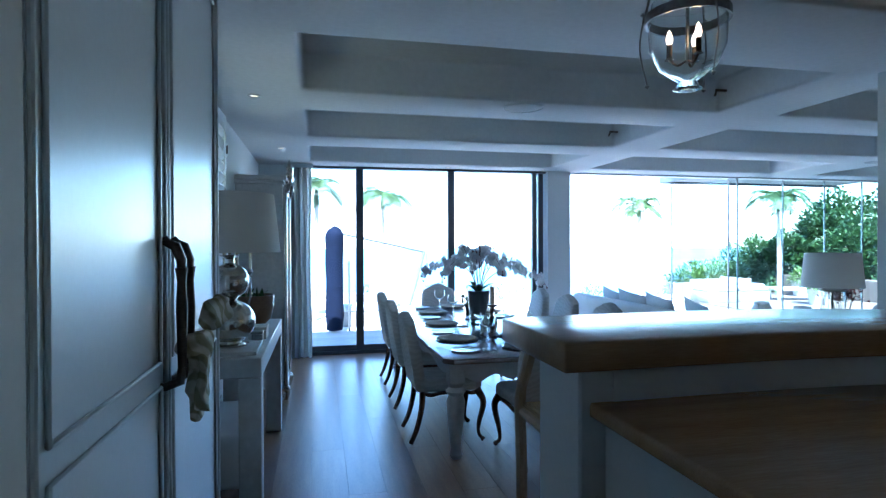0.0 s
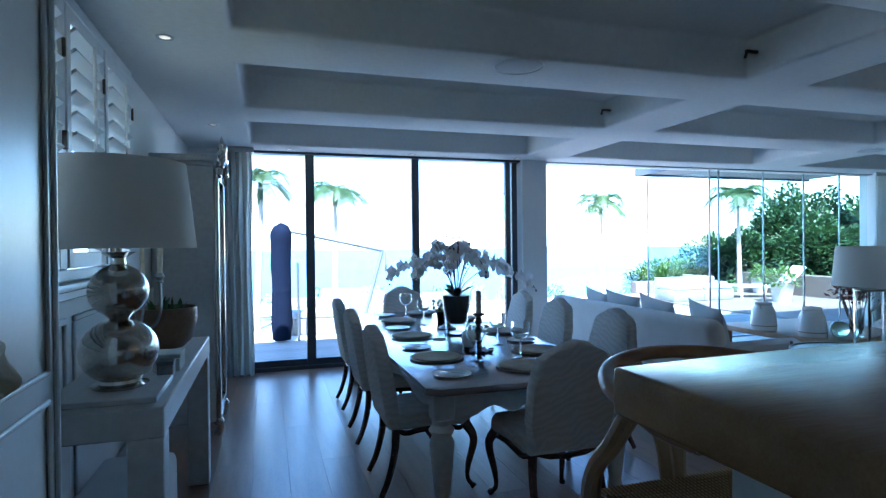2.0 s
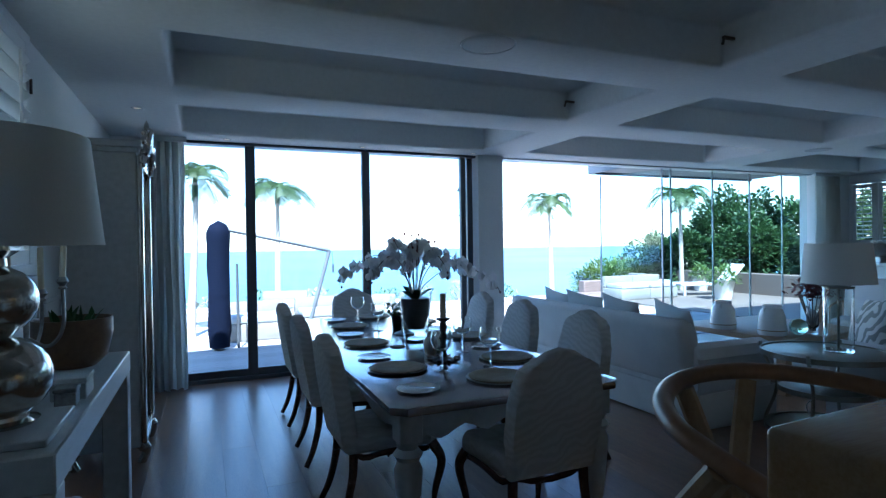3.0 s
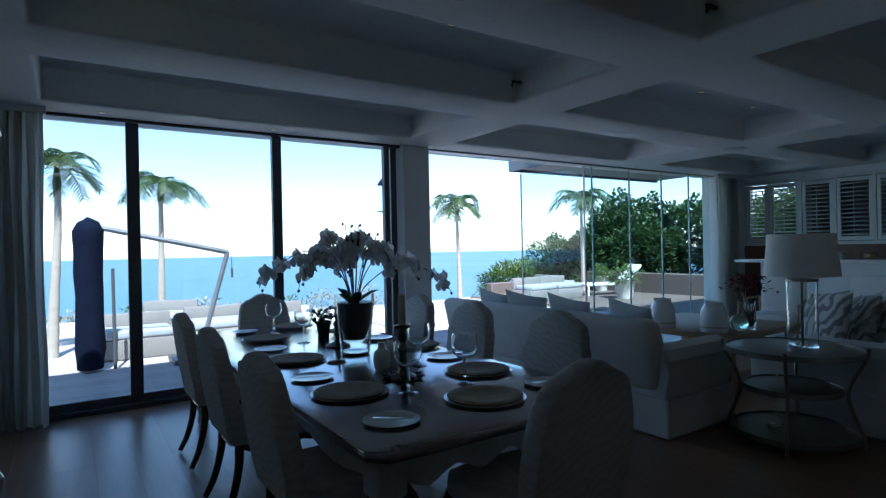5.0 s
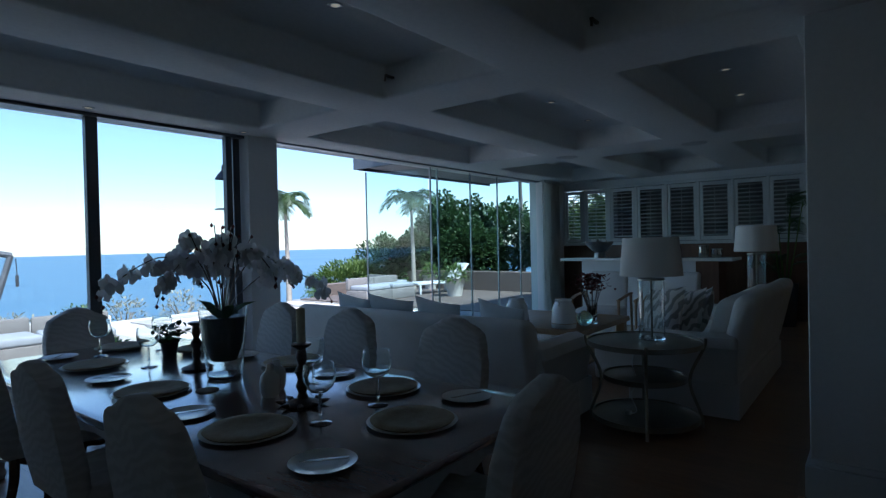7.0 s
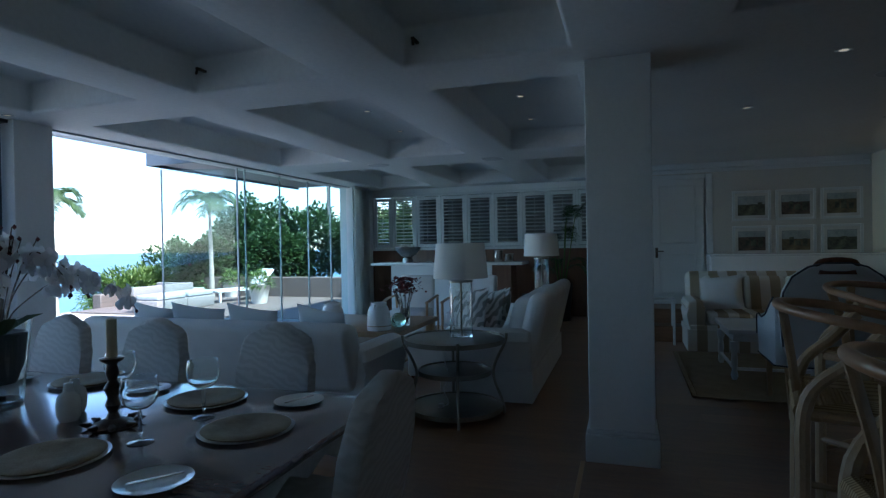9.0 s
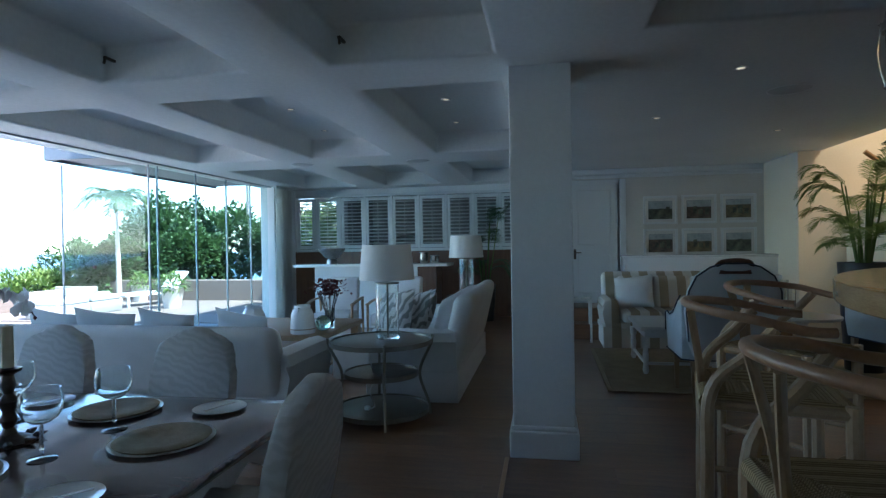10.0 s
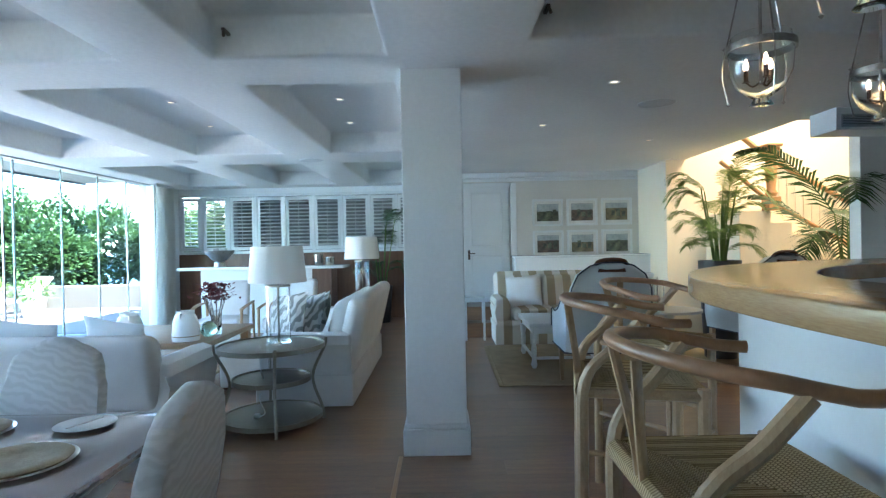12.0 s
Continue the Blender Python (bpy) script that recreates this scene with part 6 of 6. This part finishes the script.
dl = thing("downlight", "small recessed ceiling downlight", "lamp", 1.31, 4.12, TOP, 0, "ceiling downlights")
part("bezel", lathe([(0.03, -0.004), (0.045, -0.006), (0.05, -0.001), (0.03, -0.001), (0.03, -0.004)], 20), LIGHTALU, dl)
part("lens", lathe([(0, -0.003), (0.029, -0.003), (0.029, -0.001), (0, -0.001)], 16), LAMPGLOW, dl, "lit downlight lens")
for x, y, z in ((2.595, 4.148, TOP), (2.568, 5.788, TOP), (1.3, 5.78, TOP), (5.77, 5.92, TOP), (6.935, 6.0, TOP), (5.768, 4.186, TOP), (6.875, 4.257, TOP), (4.339, 1.796, SOF), (5.9, 2.08, SOF), (6.9, 0.6, SOF), (0.6, 8.45, SOF), (2.13, 8.45, SOF), (3.62, 8.45, SOF), (-0.155, 7.2, SOF), (-0.205, 4.85, SOF), (9.4, 6.0, TOP), (9.4, 4.4, TOP)):
    copy_thing(dl, pose(x, y, z))
spk = thing("ceiling_speaker", "round white ceiling speaker grille", "speaker", 1.93, 4.79, SOF, 0, "ceiling speakers")
part("grille", lathe([(0, -0.014), (0.12, -0.012), (0.15, -0.006), (0.16, -0.001), (0, -0.001)], 32), SPEAKER, spk)
part("rim", lathe([(0.16, -0.001), (0.165, -0.007), (0.17, -0.001), (0.16, -0.001)], 32), SATIN, spk)
for x, y in ((5.05, 1.2), (8.0, 5.0), (7.9, 6.75)):
    copy_thing(spk, pose(x, y, SOF))
for x, y in ((3.56, 6.3), (3.56, 4.52), (3.3, 2.5)):
    sp2 = thing("spotlight", "tiny dark spotlight on the edge of the ceiling coffer", "lamp", x, y, SOF + 0.16)
    part("body", tube([(0, 0, 0.0), (-0.025, -0.01, -0.05)], 0.01, 8), BRONZE, sp2)
    part("bracket", box(-0.01, 0.105, -0.012, 0.012, -0.01, 0.01, 0.003), BRONZE, sp2)


# ---- terrace furniture ----
um = thing("cantilever_umbrella", "closed cantilever umbrella in a navy cover", "umbrella", 0.55, 11.3, -0.08)
cover = [(0, 0.05), (0.15, 0.05), (0.17, 0.3), (0.16, 1.0), (0.17, 1.6), (0.185, 1.85), (0.13, 1.97), (0, 2.04)]
part("cover", wrinkle(divided(lathe(cover, 18), 1), 0.02, 5), NAVYCLOTH, um, "navy canvas cover")
part("mast", tube([(0.28, 0.0, 0.0), (0.27, 0, 1.35)], 0.022, 8), ALU, um)
part("arm", tube([(0.1, 0, 1.9), (1.74, -0.05, 1.535)], 0.036, 8), MIDALU, um, "sloping metal arm")
part("pole", tube([(1.73, -0.05, 1.535), (1.30, -0.05, 0.0)], 0.036, 8), MIDALU, um)
part("pull_cord", tube([(1.78, -0.05, 1.5), (1.79, -0.05, 1.3)], 0.006, 5), ALU, um)
part("cord_weight", lathe([(0, 1.16), (0.018, 1.165), (0.018, 1.3), (0, 1.305)], 8, (1.79, -0.05, 0)), ALU, um)
part("base_plate", box(0.95, 1.65, -0.35, 0.25, 0.0, 0.08, 0.01), ALU, um)


def terrace_seat(x, y, rz, w, label):
    s = thing("terrace_sofa", label, "outdoor sofa", x, y, -0.09, rz, "terrace seats")
    part("frame", box(-w / 2, w / 2, -0.4, 0.4, 0.0, 0.3, 0.03, 2), WICKER, s)
    part("backrest", box(-w / 2, w / 2, -0.42, -0.3, 0.301, 0.62, 0.03, 2), WICKER, s)
    part("cushion", soft(-w / 2 + 0.04, w / 2 - 0.04, -0.28, 0.4, 0.302, 0.43, 0.04), TERRACECLOTH, s)
    return s


ts = terrace_seat(1.2, 12.4, 180, 1.0, "low grey wicker terrace seat with a grey cushion")
for x, y, r in ((2.45, 12.7, 180), (3.4, 12.6, 170), (1.9, 14.6, 160), (12.9, 15.2, -90), (11.2, 14.3, 180), (12.2, 14.3, 180)):
    copy_thing(ts, pose(x, y, -0.0545 if x > 10.6 else -0.09, 0, 0, r))
ch = thing("sun_lounger", "white sun lounger with a raised back and striped towel", "lounger", 14.3, 14.0, -0.0545, 70)
part("bed", box(-0.32, 0.32, -0.2, 1.2, 0.28, 0.36, 0.02), SATIN, ch)
part("backrest", moved(box(-0.32, 0.32, -0.75, 0, 0, 0.07, 0.02), Matrix.Translation((0, -0.2, 0.3)) @ Matrix.Rotation(radians(-48), 4, "X")), SATIN, ch)
part("towel", moved(box(-0.3, 0.3, -0.6, -0.05, 0.072, 0.09, 0.008), Matrix.Translation((0, -0.2, 0.3)) @ Matrix.Rotation(radians(-48), 4, "X")), IKAT, ch)
for x in (-0.28, 0.28):
    for y in (-0.15, 1.1):
        part("leg", box(x - 0.03, x + 0.03, y - 0.03, y + 0.03, 0, 0.279, 0.004), SATIN, ch)


def bush_leaves(c, r, count, ln, wd, seed, low=0.0):
    rnd = random.Random(seed)
    spots = []
    while len(spots) < count:
        d = Vector((rnd.gauss(0, 1), rnd.gauss(0, 1), rnd.gauss(0, 1))).normalized()
        if d.z < -0.3:
            continue
        k = 0.78 + 0.36 * noise.noise(Vector((d.x * 2.3 + seed, d.y * 2.3, d.z * 2.3))) + rnd.uniform(-0.22, 0.06)
        p = Vector((c[0] + d.x * r[0] * k, c[1] + d.y * r[1] * k, c[2] + d.z * r[2] * k))
        spots.append((p, d + Vector((rnd.uniform(-.8, .8), rnd.uniform(-.8, .8), rnd.uniform(-.4, .7)))))
    return blades(spots, ln, wd, 0.3, seed)


def bush(name, label, x, y, z, r, count, ln, wd, mat, seed, trunk=0.5, cat="bush"):
    b = thing(name, label, cat, x, y, z)
    rnd = random.Random(seed)
    limbs = [tube([(0, 0, 0), (0.1 * dx, 0.1 * dy, r[2] * 0.4), (dx * r[0] * 0.5, dy * r[1] * 0.5, r[2] * 0.9)], [0.04 + 0.03 * trunk, 0.03, 0.012], 6) for dx, dy in [(rnd.uniform(-1, 1), rnd.uniform(-1, 1)) for _ in range(5)]]
    part("branches", join(*limbs), BARK, b)
    tagged(part("crown", bush_leaves((0, 0, r[2] * 0.55), r, count, ln, wd, seed), mat, b, "", 0), kind="stuff")


def palm_tree(x, y, z0, crown, n, size, seed, mat, label):
    p = thing("palm_tree", label, "tree", x, y, z0)
    h = crown - z0
    rnd = random.Random(seed)
    lean = rnd.uniform(-0.12, 0.12)
    pts = curve([(0, 0, 0), (lean * 0.4, 0, h * 0.35), (lean, 0.02, h * 0.75), (lean, 0.03, h)], 5)
    k = len(pts)
    part("trunk", tube(pts, [0.085 - 0.04 * min(1, i / k * 1.4) + (0.006 if i % 2 else 0) for i in range(k)], 10), BARK, p)
    part("crownshaft", tube([(lean, 0.03, h - 0.35), (lean, 0.03, h - 0.15), (lean, 0.03, h + 0.12)], [0.05, 0.062, 0.03], 9), PALMLEAF, p)
    bm = bmesh.new()
    for q in range(n):
        a = 2 * math.pi * q / n + rnd.uniform(-.25, .25)
        up = rnd.choice((0.35, 0.7, 1.0, 1.3))
        frond(bm, (lean, 0.03, h + 0.05), (math.cos(a), math.sin(a), 0), size * rnd.uniform(0.75, 1.1) * (0.75 if up > 1 else 1), size * 0.34, size * 0.035, up * 0.55 + 0.55, 20, rnd, up)
    tagged(part("crown", bm, mat, p, "feathered green crown", 0), kind="stuff")


palm_tree(0.10, 13.0, -0.3, 2.72, 12, 0.85, 2, PALMLEAF, "palm tree with a pale trunk on the terrace edge")
palm_tree(1.93, 15.6, -0.3, 2.85, 13, 1.0, 5, PALMLEAF, "palm tree with a slim trunk beyond the terrace seats")
palm_tree(10.55, 17.0, -0.3, 2.75, 13, 1.2, 7, PALMLEAF, "slim palm tree standing beyond the pool")
palm_tree(14.6, 15.6, -0.3, 2.9, 13, 1.25, 11, PALMLEAF, "palm tree growing beside the garden bank")
palm_tree(19.6, 14.2, 0.2, 4.6, 11, 1.5, 13, PALMLEAF, "tall palm tree above the garden bank")
palm_tree(21.5, 13.6, 0.2, 4.8, 11, 1.6, 17, PALMLEAF, "tall palm tree behind the garden bank")
palm_tree(17.6, 11.6, 0.2, 4.0, 10, 1.3, 19, PALMLEAF, "palm tree beside the house garden")

bush("shrub", "sunlit yellow-green shrub on the terrace bank", 14.2, 18.2, -0.6, (2.1, 1.2, 1.05), 6500, 0.22, 0.05, SUNLEAF, 3)
bush("shrub", "sunlit green shrub on the terrace bank", 16.6, 18.6, -0.6, (1.9, 1.3, 1.65), 7000, 0.2, 0.06, GARDENLEAF, 6)
bush("hedge_tree", "dense dark green tree on the garden bank", 18.8, 17.0, -0.4, (2.5, 2.0, 2.55), 17000, 0.18, 0.095, LEAF, 9, 1.5, "tree")
bush("hedge_tree", "dark green round tree on the garden bank", 17.6, 15.4, -0.4, (1.9, 1.6, 1.95), 11000, 0.17, 0.09, LEAF, 12, 1.2, "tree")
bush("hedge_tree", "tall leafy tree behind the garden wall", 20.5, 13.2, -0.4, (2.4, 2.2, 2.5), 11000, 0.18, 0.075, LEAF, 15, 1.2, "tree")
bush("hedge_tree", "leafy green tree close to the house", 17.8, 10.6, -0.4, (1.8, 1.7, 2.2), 8000, 0.19, 0.07, GARDENLEAF, 18, 1.2, "tree")
bush("hedge_tree", "dark leafy tree near the shutters", 15.6, 8.4, -0.4, (1.6, 1.6, 3.4), 8000, 0.19, 0.07, GARDENLEAF, 22, 1.2, "tree")
bush("hedge_tree", "distant dark tree on the bank", 23.5, 17.5, -0.4, (2.8, 2.4, 2.6), 5000, 0.3, 0.14, LEAF, 25, 1.2, "tree")
bush("hedge_tree", "low dark shrub on the bank behind the shrubs", 16.2, 16.9, -0.4, (1.7, 1.2, 1.6), 6000, 0.2, 0.10, LEAF, 27, 0.6, "bush")
for k in range(13):
    x = -6 + 1.25 * k + (k * 37 % 5) * 0.1
    bush("dune_shrub", "low pale dune shrub along the terrace edge", x, 17.9 + (k * 13 % 7) * 0.12, -0.75, (0.75, 0.5, 0.62 + 0.06 * (k % 4)), 420, 0.14, 0.04, DUNE if k % 3 else SUNLEAF, 40 + k, 0.1)
for x, y, s in ((13.3, 12.9, 1.0), (2.9, 10.0, 0.62), (15.0, 15.2, 0.9)):
    pt = thing("terrace_planter", "pale terrace planter with a leafy plant", "planter", x, y, -0.0545 if x > 10.6 else -0.09)
    part("pot", lathe([(0, 0), (0.2 * s, 0), (0.3 * s, 0.5 * s), (0.32 * s, 0.52 * s), (0.28 * s, 0.52 * s), (0.25 * s, 0.45 * s), (0, 0.45 * s)], 24), RENDERED, pt)
    tagged(part("leaves", bush_leaves((0, 0, 0.55 * s), (0.42 * s, 0.42 * s, 0.4 * s), 320, 0.16 * s, 0.05 * s, int(x * 10)), SUNLEAF, pt, "", 0), kind="stuff")
lantern_out = thing("wall_lantern", "slim outdoor lantern hanging by the sliding door", "lamp", 3.78, 9.15, 1.95)
part("body", box(-0.06, 0.06, -0.06, 0.06, 0, 0.34, 0.004), WINDOW, lantern_out)
part("cap", lathe([(0.09, 0.34), (0.05, 0.4), (0.015, 0.44), (0, 0.44)], 12), ALU, lantern_out)
part("base", box(-0.07, 0.07, -0.07, 0.07, -0.015, 0, 0.003), ALU, lantern_out)
part("bracket", tube([(0, 0, 0.44), (0, 0, 0.5), (0, -0.23, 0.5)], 0.01, 6), ALU, lantern_out)

# ---- floor boards, deck boards, paving ----
floor = structure("floor", box(-0.9, 13.6, -4.2, 8.7, -0.25, -0.012, 0), FLOORBASE, "oak board floor through the open-plan rooms")
rnd = random.Random(77)
BW, BL = 0.24, 2.4


def board_mesh(name, w, l, h, mat, bev=0.003):
    bm = box(0.0004, w - 0.0004, 0.0004, l - 0.0004, 0, h, 0)
    top = [e for e in bm.edges if all(v.co.z > h / 2 for v in e.verts)]
    bmesh.ops.bevel(bm, geom=top, offset=bev, segments=1, affect="EDGES")
    me = bpy.data.meshes.new(name)
    bm.to_mesh(me)
    bm.free()
    me.materials.append(mat)
    return me


plank = board_mesh("floor_board", BW, BL, 0.012, FLOORWOOD, 0.0005)
col = 0
x = -0.75
while x < 11.6:
    y = -3.9 - (col * 0.83) % BL
    while y < 8.7:
        a, b = max(y, -4.1), min(y + BL, 8.66)
        if b - a > 0.05 and not (y < -2.2 and x > 5.7):
            o = new("floor_board", plank)
            o.parent = floor
            o.matrix_basis = Matrix.Translation((x, a, -0.0118)) @ Matrix.Diagonal((1, (b - a) / BL, 1, 1))
        y += BL
    x += BW
    col += 1
structure("threshold_strip", box(0.2, 3.9, 3.455, 3.485, 0.0005, 0.006, 0.002), STAIRWOOD, "pale wooden threshold strip in the floor")
deck = structure("deck", box(-4, 10.6, 8.8, 11.35, -0.38, -0.1, 0), FLOORBASE, "weathered grey timber deck outside the windows")
dm = board_mesh("deck_board", 3.65, 0.145, 0.03, DECK, 0.004)
for i in range(4):
    for j in range(17):
        o = new("deck_board", dm)
        o.parent = deck
        o.matrix_basis = Matrix.Translation((-4 + 3.65 * i, 8.82 + 0.149 * j, -0.0995))
deck_east = structure("deck_east", box(10.62, 15.19, 9.0, 16.59, -0.121, -0.085, 0), FLOORBASE, "brown timber deck below the garden wall")
em = board_mesh("deck_board", 4.56, 0.145, 0.03, BROWNDECK, 0.004)
for j in range(50):
    o = new("deck_board", em)
    o.parent = deck_east
    o.matrix_basis = Matrix.Translation((10.625, 9.01 + 0.1515 * j, -0.0845))
terrace = structure("pavement", box(-8, 15.2, 11.351, 16.9, -0.395, -0.125, 0), RENDERED, "pale stone terrace paving round the pool")
tm = board_mesh("paving_slab", 1.16, 1.1, 0.03, PAVING, 0.006)
for i in range(20):
    for j in range(5):
        px, py = -8 + 1.16 * i, 11.36 + 1.1 * j
        if px + 1.16 > 5.7 and px < 9.9 and py + 1.1 > 12.2 and py < 16.2:
            continue
        o = new("paving_slab", tm)
        o.parent = terrace
        o.matrix_basis = Matrix.Translation((px, py, -0.122))
